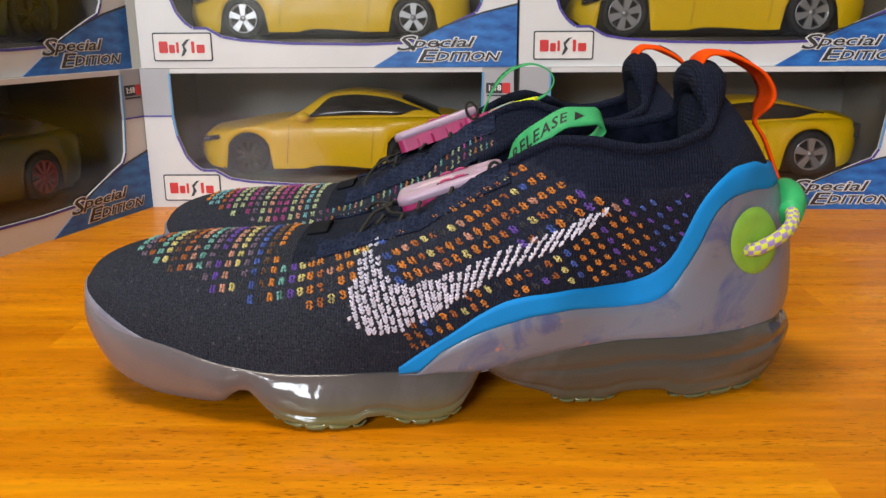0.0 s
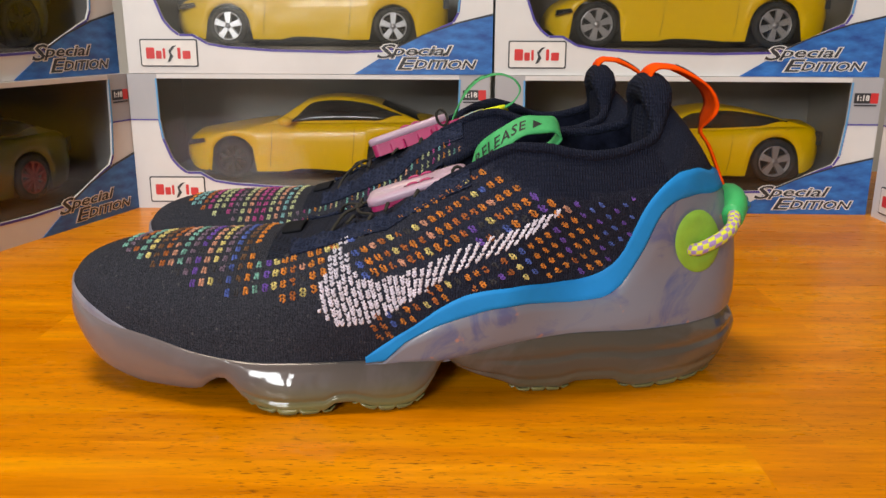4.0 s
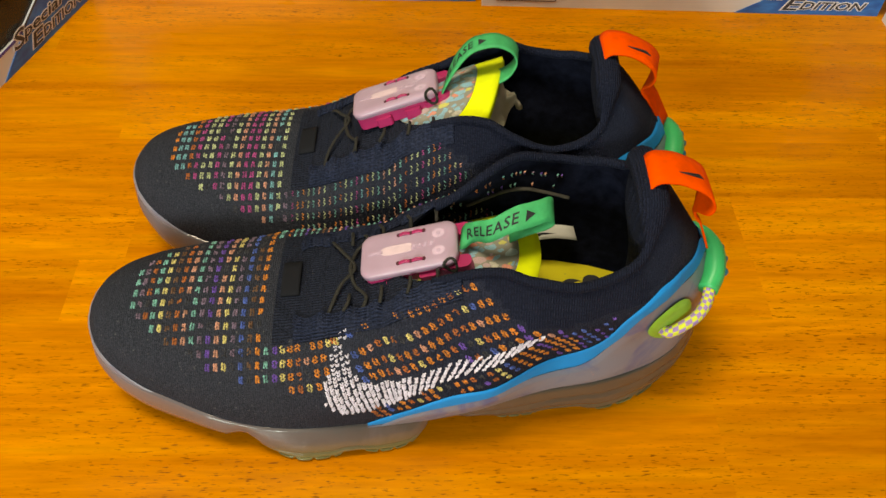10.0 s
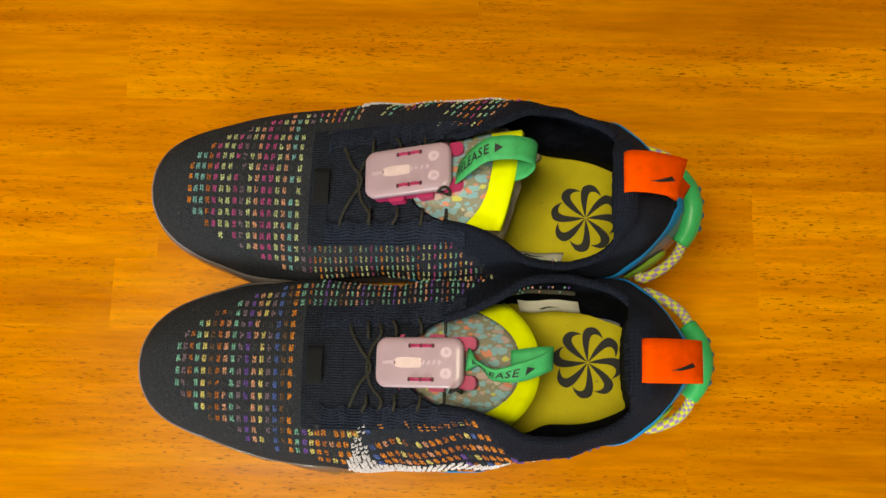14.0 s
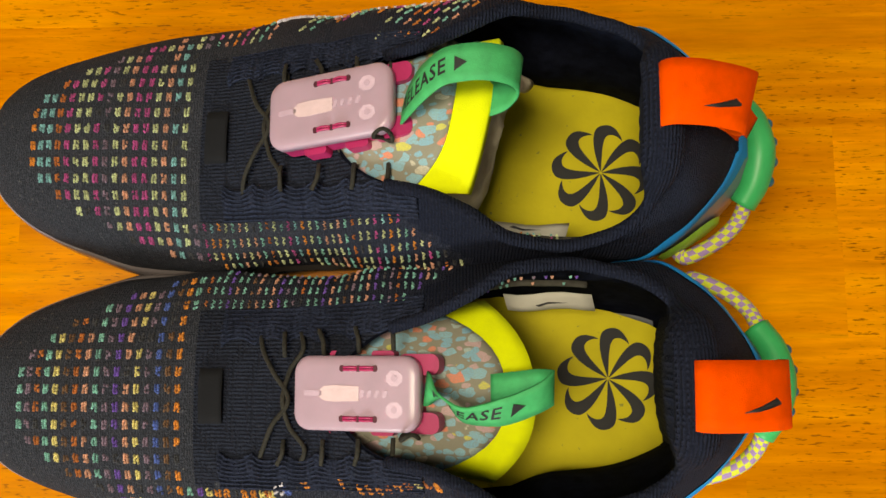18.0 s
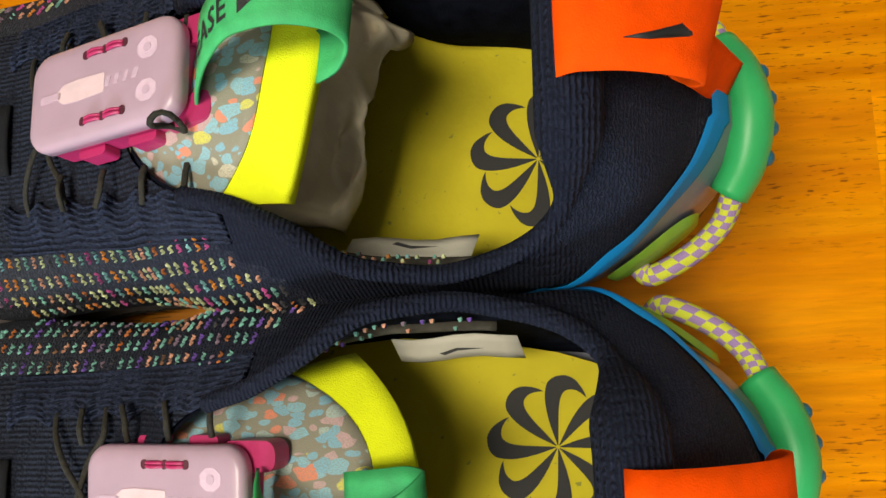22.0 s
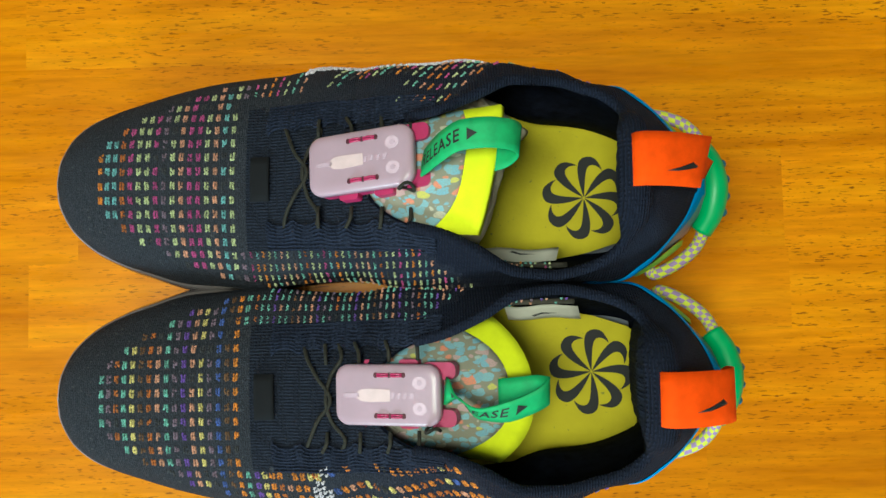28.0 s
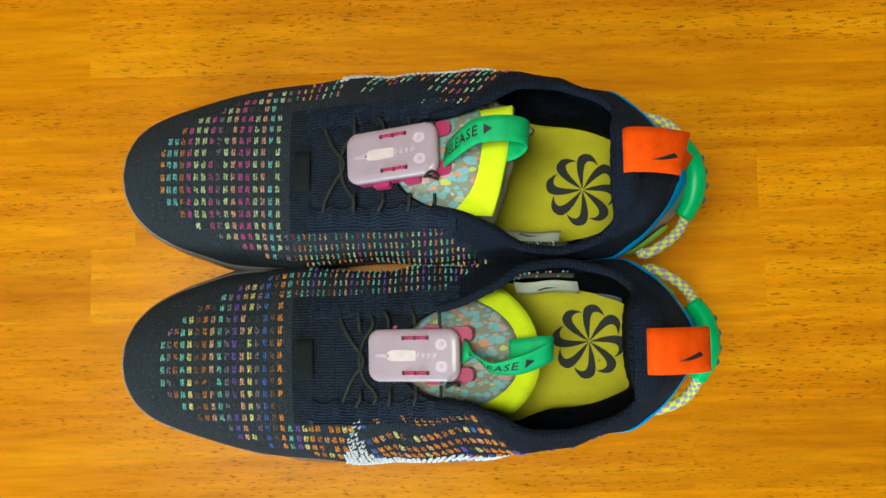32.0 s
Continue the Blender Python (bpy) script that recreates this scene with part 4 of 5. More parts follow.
    # the outer quarter: slanting columns, each of one colour
    for c in range(-16, 26):
        for r in range(-8, 13):
            x = 0.196 + 0.00358 * c + 0.00347 * r - 6.98e-06 * c * c + 5.06e-05 * c * r - 3.02e-05 * r * r
            z = 0.0968 + 0.00217 * c - 0.00433 * r + 2.51e-05 * c * c - 5.64e-05 * c * r - 4.36e-05 * r * r
            if not (BAND_TOP(x) + 0.0022 < z < COLLAR_LOW(x) - 0.002 and 0.125 < x < 0.292):
                continue
            s = x
            for _ in range(4):
                p, v = skin_at(1, s, z)
                s += x - p.x
            if not 0.13 < s < 0.312 or v > 0.985 or abs(p.z - z) > 0.001 or (s < 0.203 and c < -4 and abs(p.y) < (0.030 if lid["strong"] else 0.042)):
                continue
            if c < 8:
                name = columns[(c + 16) % len(columns)]
                name = rng.choice(("rust", "orange", "salmon")) if rng.random() < 0.07 else name
            elif z > 0.085 or x > 0.256 or r < 5:
                name = ("blue", "purple", "purple", "blue", "blue", "purple")[c % 6]
            else:
                name = ("orange", "orange", "purple", "orange", "purple")[c % 5]
            places.append((1, s, v, 0.72, name, (1.0 if c < 8 else 0.78 if c < 12 else 0.62) * (0.85 if r > 5 else 1.0)))
    for side, s, v, tilt, name, size in places:
        p = skin(side, s, v)
        if s > 0.15 and p.z < BAND_TOP(p.x) + 0.002 or (s > 0.17 and p.z > COLLAR_LOW(p.x) - 0.002 - (0 if side > 0 else 0.001 + 0.016 * smooth(0.18, 0.21, p.x))):
            continue
        if side > 0 and inside(SWOOP, p.x, p.z):
            continue
        if rng.random() < 0.05:
            name = "dim"
        n = normal(side, s, v)
        fall = skin(side, s, v) - skin(side, s, min(v + 0.02, 1))
        run = skin(side, min(s + 0.001, LEN), v) - skin(side, s - 0.001, v)
        run.normalize(), fall.normalize()
        if tilt:
            fall = (fall + run * tilt * 0.9).normalized()
        toe = s < 0.104
        thick = toe or (side > 0 and lid["strong"])
        tall = (0.0036 if toe else 0.0035 if thick else 0.0042) * size
        wide = (0.00060 if toe else 0.00074 if thick else 0.00036) * size
        for h in (-0.36, -0.12, 0.12, 0.36):
            for k in (-1, 1) if thick else (0.0,):
                if rng.random() < (0.22 if name in ("dim", "brown", "mauve", "rust") else 0.04):
                    continue
                lay = k * rng.uniform(-0.1, 0.8) if toe else k * rng.uniform(0.1, 1.4) * (1 if h in (-0.36, 0.12) else -1) if thick else (1.1 if h in (-0.36, 0.12) else -1.1)
                slope = fall * 0.8 + run * lay
                q = p + run * (k * wide + rng.uniform(-1, 1) * 0.00022) + fall * (h * tall + rng.uniform(-1, 1) * 0.0002)
                long, broad = ((0.00125, 0.0017), (0.00095, 0.0013)) if toe else ((0.0016, 0.0021), (0.00078, 0.00105)) if thick else ((0.0013, 0.0018), (0.0005, 0.00066))
                stitch(verts, faces, tags, q, n, slope, rng.uniform(*long) * size, rng.uniform(*broad) * (0.4 + 0.6 * size), 0.0009, YARNS.index(name))
    for k in range(46):
        s, v = rng.uniform(0.296, 0.318), rng.uniform(0.52, 0.80)
        side = -1 if k % 3 else 1
        p = skin(side, s, v)
        if not BAND_TOP(p.x) + 0.002 < p.z < BAND_TOP(p.x) + 0.013:
            continue
        n = normal(side, s, v)
        for _ in range(3):
            way = Vector((rng.uniform(-1, 1), 0.2, rng.uniform(-1, 1)))
            stitch(verts, faces, tags, p + Vector((rng.uniform(-1, 1), 0, rng.uniform(-1, 1))) * 0.0007, n, way, 0.0014, 0.0006, 0.0008, YARNS.index("salmon" if side < 0 else "purple"))
    for k in range(26):
        for v in (0.80, 0.88):
            s = 0.196 + 0.0027 * k + (0.0013 if v > 0.85 else 0)
            if rng.random() < 0.5:
                continue
            p = skin(-1, s, v) + Vector((0, 0.0068 * smooth(0, 0.25, 1 - v) + 0.0022, 0))
            for h in (-1, 1):
                stitch(verts, faces, tags, p + Vector((0, 0, 0.0006 * h)), Vector((0, 1, 0.2)).normalized(), Vector((h, 0, 1.2)), 0.0015, 0.0007, 0.0009, YARNS.index(rng.choice(inner_colours)))
    mesh_part("yarn_stitches", verts, faces, tags, list(YARN.values()), base, (flip, swell, lean), "many-coloured knitted yarn stitches", "stuff")
    verts, faces, tags = [], [], []
    for col in range(44):
        s0 = 0.1290 + 0.0028 * col
        tip = -0.30 + 1.10 * smooth(0.158, 0.205, s0)
        marks = [z / 10000 for z in range(340, 930, 3)]
        span = [z for z in marks if inside(SWOOP, s0 + (z - 0.06) * tip, z) and z < (0.0725 if lid["strong"] else 0.056) + 0.03 * smooth(0.150, 0.165, s0)]
        runs, last = [], None
        for z in span:
            if last is None or z - last > 0.0009:
                runs.append([z, z])
            runs[-1][1] = last = z
        for a, b in runs:
            a, b = a - rng.uniform(0, 0.0009), b + rng.uniform(0, 0.0009)
            ln = 0.0042
            z = a - ln * ((col * 0.37) % 1.0)
            while z < b - 0.0005:
                z0, z1 = max(z, a) + rng.uniform(0.0001, 0.0006), min(z + ln, b) - rng.uniform(0.0001, 0.0006)
                z += ln
                if z1 - z0 < 0.0007:
                    continue
                count = max(2, round((z1 - z0) / 0.0012))
                shift = rng.uniform(-1, 1) * 0.00035
                for i in range(count):
                    mid = z0 + (z1 - z0) * (i + 0.5) / count
                    for off in (-0.00036, 0.00036):
                        ss = s0 + (mid - 0.06) * tip + off + shift + rng.uniform(-1, 1) * 0.00022
                        p, v = skin_at(1, ss, mid + off * 0.5)
                        n = normal(1, ss, v)
                        up = skin(1, ss, min(v + 0.02, 1)) - p
                        run = skin(1, ss + 0.001, v) - skin(1, ss - 0.001, v)
                        stitch(verts, faces, tags, p, n, up.normalized() + run.normalized() * (tip - 0.1 + (0.7 if off > 0 else -0.5) + rng.uniform(-0.35, 0.35)), (z1 - z0) / count * 1.6 * math.hypot(1, tip), 0.00105, 0.0010 + rng.uniform(0, 0.0003), 0)
    mesh_part("knitted_emblem", verts, faces, tags, [WHITE_THREAD], base, (flip, swell, lean), "white knitted curved side emblem", "stuff")
    return base, own


worn_teal = worn("teal_rubber", (0.01, 0.12, 0.2), 0.4)


def ribbon_frame(path, across, n):
    """Points and width directions along a ribbon."""
    pts = [Vector(p) for p in bend(path, n)]
    ws = [Vector(p).normalized() for p in bend(across, n)]
    return pts, ws


def bent_words(name, words, size, pts, ws, start, material, parent, lift):
    """Printed letters that follow a ribbon; start: how far along they begin."""
    cu = bpy.data.curves.new(name, "FONT")
    cu.body, cu.size, cu.align_y, cu.resolution_u, cu.offset = words, size, "CENTER", 2, 0.00012
    cu.space_character = 1.12
    tmp = new(name, cu)
    me = bpy.data.meshes.new_from_object(tmp.evaluated_get(bpy.context.evaluated_depsgraph_get()))
    bpy.data.objects.remove(tmp)
    bm = bmesh.new()
    bm.from_mesh(me)
    x1 = max(v.co.x for v in bm.verts) + size * 0.45
    tri = [bm.verts.new((x1 + dx * size, dy * size, 0)) for dx, dy in ((0, -0.36), (0, 0.36), (0.62, 0))]
    bm.faces.new((tri[2], tri[1], tri[0]))
    along = [0.0]
    for a, b in zip(pts, pts[1:]):
        along.append(along[-1] + (b - a).length)
    for v in bm.verts:
        a = start + v.co.x
        i = min(max(int(np.searchsorted(along, a)) - 1, 0), len(pts) - 2)
        f = (a - along[i]) / (along[i + 1] - along[i])
        p, w = pts[i].lerp(pts[i + 1], f), ws[i].lerp(ws[i + 1], f)
        n = (pts[i + 1] - pts[i]).cross(w).normalized()
        v.co = p + w * v.co.y + n * lift
    return part(name, bm, material, parent, "black printed word and arrow", flat=True, fix=False)


def fittings(base, own, flip, o):
    """Tongue, fastener, ribbon, laces and tags of one sneaker."""
    rng = random.Random(o["seed"])
    # padded tongue with a felt border
    def tongue_point(u, k):
        # u: 0 at the fastener to 1 at the back edge, k: -1..1 across
        edge = 1 - o["round"] * abs(k) ** 2.5 + o["skew"] * k
        s = 0.165 + (o["reach"] - 0.165) * u * edge
        half = 0.024 + o["spread"] * u
        z = 0.0835 + 0.0135 * u - (0.010 + 0.007 * u) * abs(k) ** 1.8 * (1 - o["level"] * u) + o["tongue"] * u
        return Vector((s, AXIS(0.22) * 0.7 + half * k, z))

    for name, u0, u1, k1, material, lift, lab in (("tongue_pad", 0.0, o["pad"], 0.985, TERRAZZO, 0.0006, "grey recycled foam pad with blue chips"), ("tongue_border", 0.0, 1.0, 1.0, NEON, 0.0, "neon yellow felt tongue border")):
        rows = []
        for i in range(15):
            u = u0 + (u1 - u0) * i / 14
            line = []
            for j in range(17):
                k = k1 * (j / 8 - 1)
                uu = u * (1 - ((0.26 if k < 0 else o["hook"]) if name == "tongue_pad" else 0) * abs(k) ** 3)
                p = tongue_point(uu, k)
                line.append(p + Vector((0, 0, lift)))
            rows.append(line)
        own(name, sheet(rows, 0.003 if name == "tongue_border" else 0.0005), material, lab)

    # fastener: magenta base with a frosted lid, stitched through four slots
    L, hw = 0.0500, 0.0136
    m = Matrix.Translation(o["lid"]) @ Matrix.Rotation(radians(o["yaw"]), 4, "Z") @ Matrix.Rotation(radians(-o["slope"]), 4, "Y") @ Matrix.Rotation(radians(o["roll"]), 4, "X")

    def box_part(name, bm, material, lab="", parent=None, flat=False):
        bmesh.ops.transform(bm, matrix=m, verts=bm.verts)
        return part(name, bm, material, parent or base, lab, flat)

    bm = prism(rounded(0.0012, L - 0.0012, -hw + 0.0009, hw - 0.0009, 0.004), -0.0085, -0.0012)
    clip = box_part("fastener", bm, PINK, "magenta plastic lace fastener", flat=True)
    for x0, x1, y0, y1 in ((L - 0.010, L + 0.0058, hw - 0.0070, hw + 0.0006), (L - 0.010, L + 0.0058, -hw - 0.0006, -hw + 0.0070), (0.012, 0.021, hw - 0.002, hw + 0.0018), (0.029, 0.038, hw - 0.002, hw + 0.0018), (0.012, 0.021, -hw - 0.0018, -hw + 0.002), (0.029, 0.038, -hw - 0.0018, -hw + 0.002)):
        box_part("prong", prism(rounded(x0, x1, y0, y1, 0.0030 if x1 > L else 0.0013, 5), -0.0085, -0.0025 if x1 > L else -0.0035), PINK, "", clip, True)
    rings = []
    for inset, z in ((0.0012, -0.0016), (0.0, -0.0013), (0.0, 0.0012), (0.0005, 0.0022), (0.0016, 0.0028), (0.004, 0.003)):
        rings.append([(x, y, z) for x, y in rounded(inset, L - inset, -hw + inset, hw - inset, 0.0062 - inset * 0.5, 7)])
    bm = bmesh.new()
    vs = grid_mesh(bm, rings, close_v=True)
    bm.faces.new(vs[-1]), bm.faces.new(list(reversed(vs[0])))
    lid = box_part("lid", bm, LID, "frosted pale pink translucent lid", clip)
    for y in (-hw + 0.0046, hw - 0.0046):
        for x in (0.0202, 0.0267, 0.0333):
            box_part("slot", prism(rounded(x - 0.0010, x + 0.0010, y - 0.0012, y + 0.0012, 0.0009, 3), 0.0027, 0.00318), PINK_DARK, "dark stitching hole", lid, True)
        for x in (0.0202, 0.0267):
            for d in (-0.00045, 0.00045):
                bm = bmesh.new()
                tube(bm, bend([(x + 0.0006, y + d, 0.0028), (x + 0.0014, y + d, 0.0034), (x + 0.0033, y + d * 1.2, 0.0037), (x + 0.0051, y + d, 0.0034), (x + 0.0059, y + d, 0.0028)], 10), 0.0005, 6)
                box_part("thread", bm, PINK, "pink thread", lid)
    for y in (0.0056, -0.0056):
        x = L - 0.0092
        box_part("moulded_boss", prism([(x + 0.0034 * math.cos(a * math.tau / 8 + 0.4), y + 0.0030 * math.sin(a * math.tau / 8 + 0.4)) for a in range(8)], 0.0029, 0.00306), LIDBOSS, "", lid, True)
        box_part("moulded_dot", prism([(x + 0.0012 * math.cos(a * math.tau / 12), y + 0.0012 * math.sin(a * math.tau / 12)) for a in range(12)], 0.0029, 0.00318), LIDMARK, "", lid, True)
    box_part("moulded_tab", prism([(0.0110, -0.0012), (0.0130, -0.0026), (0.0170, -0.0030), (0.0270, -0.0026), (0.0270, 0.0026), (0.0170, 0.0030), (0.0130, 0.0026), (0.0110, 0.0012)], 0.0029, 0.00312), LIDTAB, "cream moulded tab", lid, True)
    box_part("moulded_bar", prism(rounded(0.0048, 0.0120, -0.0010, 0.0010, 0.0005, 2), 0.0029, 0.00312), LIDMARK, "", lid, True)
    for x0, x1 in ((0.0270, 0.0293), (0.0299, 0.0322), (0.0330, 0.0352), (0.0360, 0.0385)):
        box_part("moulded_bar", prism([(x0, -0.0013), (x1 - 0.0008, -0.0013), (x1, 0.0013), (x0 + 0.0008, 0.0013)], 0.0029, 0.0031), LIDMARK, "", lid, True)

    # printed release ribbon
    pts, ws = ribbon_frame(o["ribbon"], o["across"], 40)
    rows = [[p + w * (0.0062 * k) for k in (-1, -0.5, 0, 0.5, 1)] for p, w in zip(pts, ws)]
    strip = part("release_ribbon", sheet(rows, 0.0008), GREEN_WEB, base, "green woven release ribbon")
    bent_words("printed_word", "RELEASE", o["letter"], pts, ws, o["word"], BLACK, strip, o["lift"])

    # small cord loop at the back corner of the fastener
    bm = bmesh.new()
    loop = [(L - 0.004 + 0.0030 * math.cos(a * math.tau / 14), -hw - 0.0012 + 0.001 * math.sin(a * math.tau / 7), 0.0010 + 0.0048 * math.sin(a * math.tau / 14)) for a in range(15)]
    tube(bm, loop, 0.0008, 6)
    box_part("cord_loop", bm, CORD, "small dark cord loop")
    # elastic laces
    front = o["lid"][0] - 0.0035
    for a, dip in ((front - 0.0125, 0.0), (front + 0.0045, -0.0022)):
        bm = bmesh.new()
        tube(bm, bend([(a - 0.001, 0.0250, SPINE(a) - 0.0030), (a + 0.002, 0.0185, SPINE(a) + 0.0018), ((a + front) / 2 + dip, 0.0095, SPINE(front) + 0.0022), (front + dip, 0.0, SPINE(front) + 0.0034), ((a + front) / 2 + dip, -0.0105, SPINE(front) + 0.0022), (a + 0.001, -0.0195, SPINE(a) + 0.0018), (a - 0.001, -0.0255, SPINE(a) - 0.0030)], 36), 0.00095, 6, flat=0.7)
        own("lace", bm, CORD, "thin dark elastic lace")
    for s in (0.146, 0.162, 0.176, 0.189):
        for side in (1, -1):
            bm = bmesh.new()
            z = SPINE(s)
            tube(bm, bend([(s - 0.002, side * 0.0155 + AXIS(s), z + 0.0012), (s - 0.002, side * 0.0195 + AXIS(s), z + 0.0026), (s - 0.0035 + rng.uniform(-1, 1) * 0.0015, side * 0.0250 + AXIS(s), z + 0.0002)], 10), 0.0009, 6, flat=0.7)
            own("lace", bm, CORD, "thin dark elastic lace")
    # raised ribbed bands that carry the eyelets
    def on_top(side, x, w):
        """The point of the upper at a distance from its middle line."""
        lo, hi = 0.35, 1.0
        for _ in range(16):
            mid = (lo + hi) / 2
            lo, hi = (mid, hi) if abs(skin(side, x, mid).y - AXIS(x)) > w else (lo, mid)
        return skin(side, x, lo)

    for side in (1, -1):
        rows = []
        for i in range(73):
            x = 0.1165 + (0.1995 - 0.1165) * i / 72
            pull = abs(math.sin((x - 0.1165) / 0.0135 * math.pi)) ** 0.7
            inner = 0.0205 + 0.0035 * pull - 0.002 * smooth(0.17, 0.2, x)
            inner = max(inner, RIM_W(x) + 0.0005 if x > OPEN else 0)
            line = []
            for j in range(37):
                f = j / 36
                p = on_top(side, x, inner + (max(0.0345, inner + 0.006) - inner) * f)
                ridge = 0.00060 * math.cos(f * math.tau * 7) + 0.00025 * math.cos(i * 2.1)
                line.append(p + Vector((0, 0, 0.0006 + ridge + 0.0016 * (1 - pull * 0.6) * math.sin(math.pi * min(f * 1.2 + 0.12, 1)))))
            rows.append(line)
        own("lace_band", sheet(rows, 0.0010 * side), BAND_RIB, "raised ribbed knit band with eyelets")
    # seam of the panel and the small rubber tab at its front
    bm = bmesh.new()
    rows = []
    for i in range(7):
        x = 0.1085 + 0.0095 * i / 6
        rows.append([(x, 0.0105 * (j / 6 * 2 - 1) - 0.001, SPINE(x) + 0.0012 - 0.0012 * (j / 3 - 1) ** 2) for j in range(7)])
    tab = own("tab", sheet(rows, -0.0012), TAB, "small black rubber tab")
    for i in range(6):
        for j in range(3):
            x, y = 0.1108 + 0.0024 * j, -0.0085 + 0.003 * i
            box = prism([(x - 0.0004, y - 0.0007), (x + 0.0004, y - 0.0007), (x + 0.0004, y + 0.0007), (x - 0.0004, y + 0.0007)], SPINE(x) + 0.0007, SPINE(x) + 0.0016)
            own("dimple", box, BLACK, "", tab, True)

    # sewn-in size tag on the inner wall
    ts, tz = o["tag"]
    rows = [[(ts + 0.035 * i / 6 + 0.002 * j / 3, -0.0405 + 0.0006 * math.sin(i * 1.3) + 0.0062 * j / 3, tz - 0.0045 * j / 3 - 0.0008 * math.sin(i)) for j in range(4)] for i in range(7)]
    tag = own("size_tag", sheet(rows, 0.0004), WHITE_LABEL, "small off-white sewn tag")
    bm = prism([(ts + 0.0130, -0.0360), (ts + 0.018, -0.0374), (ts + 0.026, -0.0370), (ts + 0.018, -0.0366), (ts + 0.0145, -0.0355)], tz - 0.0048, tz - 0.0022)
    own("printed_mark", bm, BLACK, "black printed curved mark", tag, True)


PINK_DARK = worn("dark_magenta", (0.07, 0.008, 0.022), 0.6)
TAB = worn("black_rubber", (0.0125, 0.0130, 0.0160), 0.95, Specular_IOR_Level=0.1)


def tissue(place):
    """Crumpled paper stuffed into a shoe."""
    edge = curve1((-1.0, 0.2165), (-0.65, 0.2245), (-0.3, 0.2265), (0.0, 0.2270), (0.2, 0.2300), (0.40, 0.2390), (0.48, 0.2400), (0.62, 0.2335), (0.80, 0.2300), (1.0, 0.2270))
    rows = []
    for i in range(40):
        line = []
        for j in range(56):
            u, k = i / 39, j / 27.5 - 1
            p = Vector((0.200 + (edge(k) - 0.200) * u, -0.005 + 0.034 * k, 0.106 - 0.026 * u * u - 0.012 * k * k))
            for f, a in ((38, 0.012), (85, 0.006), (190, 0.002)):
                p.z += a * (0.55 - abs(noise.noise(p * f + Vector((5, 1, 2)))) * 2) * smooth(0, 0.3, u)
            p.x += noise.noise(p * 60) * 0.004 * u
            line.append(p)
        rows.append(line)
    ob = part("tissue_paper", sheet(rows, -0.0003), PAPER)
    ob.matrix_world = pose(*place)
    tagged(ob, "crumpled beige tissue paper stuffed into the shoe", "paper")

NEAR, FAR = (-0.172, 0.333, 0), (-0.1725, 0.441, 0, 0, 0, -1.4)
near, near_own = shoe(-1, NEAR, ["teal", "mauve", "rust", "teal", "yellow", "brown", "rust", "salmon", "teal", "mauve", "purple", "salmon", "yellow", "mauve", "blue", "brown", "orange", "teal"], ["orange", "purple", "yellow", "orange", "rust", "salmon", "orange", "orange", "yellow", "rust", "orange", "purple", "yellow", "blue", "orange", "orange", "rust"], ["teal", "salmon", "purple", "teal", "mauve", "rust", "teal", "teal", "purple", "salmon", "teal", "brown", "salmon"], dict(strong=True, strap=0.001, twist=0.0, lean=0.0, narrow=0.84, swell=0.0, forward=0.0), 3, "navy knitted sneaker with orange and yellow stitches, clear air sole")
far, far_own = shoe(1, FAR, ["orange", "aqua", "aqua", "rust", "magenta", "lime", "lime", "magenta", "mauve", "lime", "salmon", "magenta", "magenta", "lime", "salmon", "aqua", "lime", "mauve"], ["orange", "magenta", "lime", "teal", "salmon"], ["lime", "salmon", "teal", "rust", "lime", "lime", "magenta", "aqua", "orange", "lime", "teal", "salmon"], dict(strong=False, strap=0.002, twist=0.004, lean=1.0, narrow=0.45, swell=0.011, forward=0.007), 8, "navy knitted sneaker with magenta and lime stitches, clear air sole")
fittings(near, near_own, -1, dict(seed=1, tag=(0.228, 0.066), pad=0.855, hook=0.26, spread=0.010, level=0.0, skew=0.02, round=0.22, reach=0.2378, tongue=-0.002, lid=(0.1495, 0.003, 0.0815), yaw=0.0, slope=17.5, roll=0.0, word=0.005, letter=0.0079, lift=0.0002,
    ribbon=[(0.1985, 0.005, 0.0965), (0.2045, 0.002, 0.1045), (0.213, -0.0035, 0.1125), (0.226, -0.0015, 0.1195), (0.2375, 0.003, 0.1195), (0.2425, 0.006, 0.1145), (0.2385, 0.006, 0.1090), (0.230, 0.005, 0.1055), (0.222, 0.004, 0.1015)],
    across=[(0.1, 0.9, 0.1), (-0.1, 0.15, 0.95), (0.05, 0.45, 0.90), (0.12, 0.75, 0.6), (0.1, 0.85, 0.5), (0, 0.9, 0.3), (0, 0.95, 0.1), (0, 1, 0), (0, 1, 0)]))
fittings(far, far_own, 1, dict(seed=2, tag=(0.219, 0.075), pad=0.78, hook=0.06, spread=0.004, level=0.75, skew=0.095, round=0.03, reach=0.2218, tongue=0.018, lid=(0.1418, -0.0002, 0.0950), yaw=5.5, slope=19.0, roll=-8.0, word=0.0035, letter=0.0070, lift=0.0002,
    ribbon=[(0.1915, 0.000, 0.1090), (0.1945, 0.001, 0.1180), (0.2000, 0.004, 0.1280), (0.2085, 0.0075, 0.1350), (0.2190, 0.008, 0.1375), (0.2290, 0.0075, 0.1340), (0.2325, 0.006, 0.1280), (0.2290, 0.003, 0.1215), (0.2200, 0.001, 0.1160)],
    across=[(0.2, 0.95, 0.1), (0.1, 0.95, 0.1), (0.0, 1.0, 0.1), (0.0, 1.0, 0.05), (0.0, 1.0, 0.0), (0.05, 1.0, 0.0), (0.1, 0.98, 0.0), (0.1, 0.98, 0.0), (0, 1, 0)]))
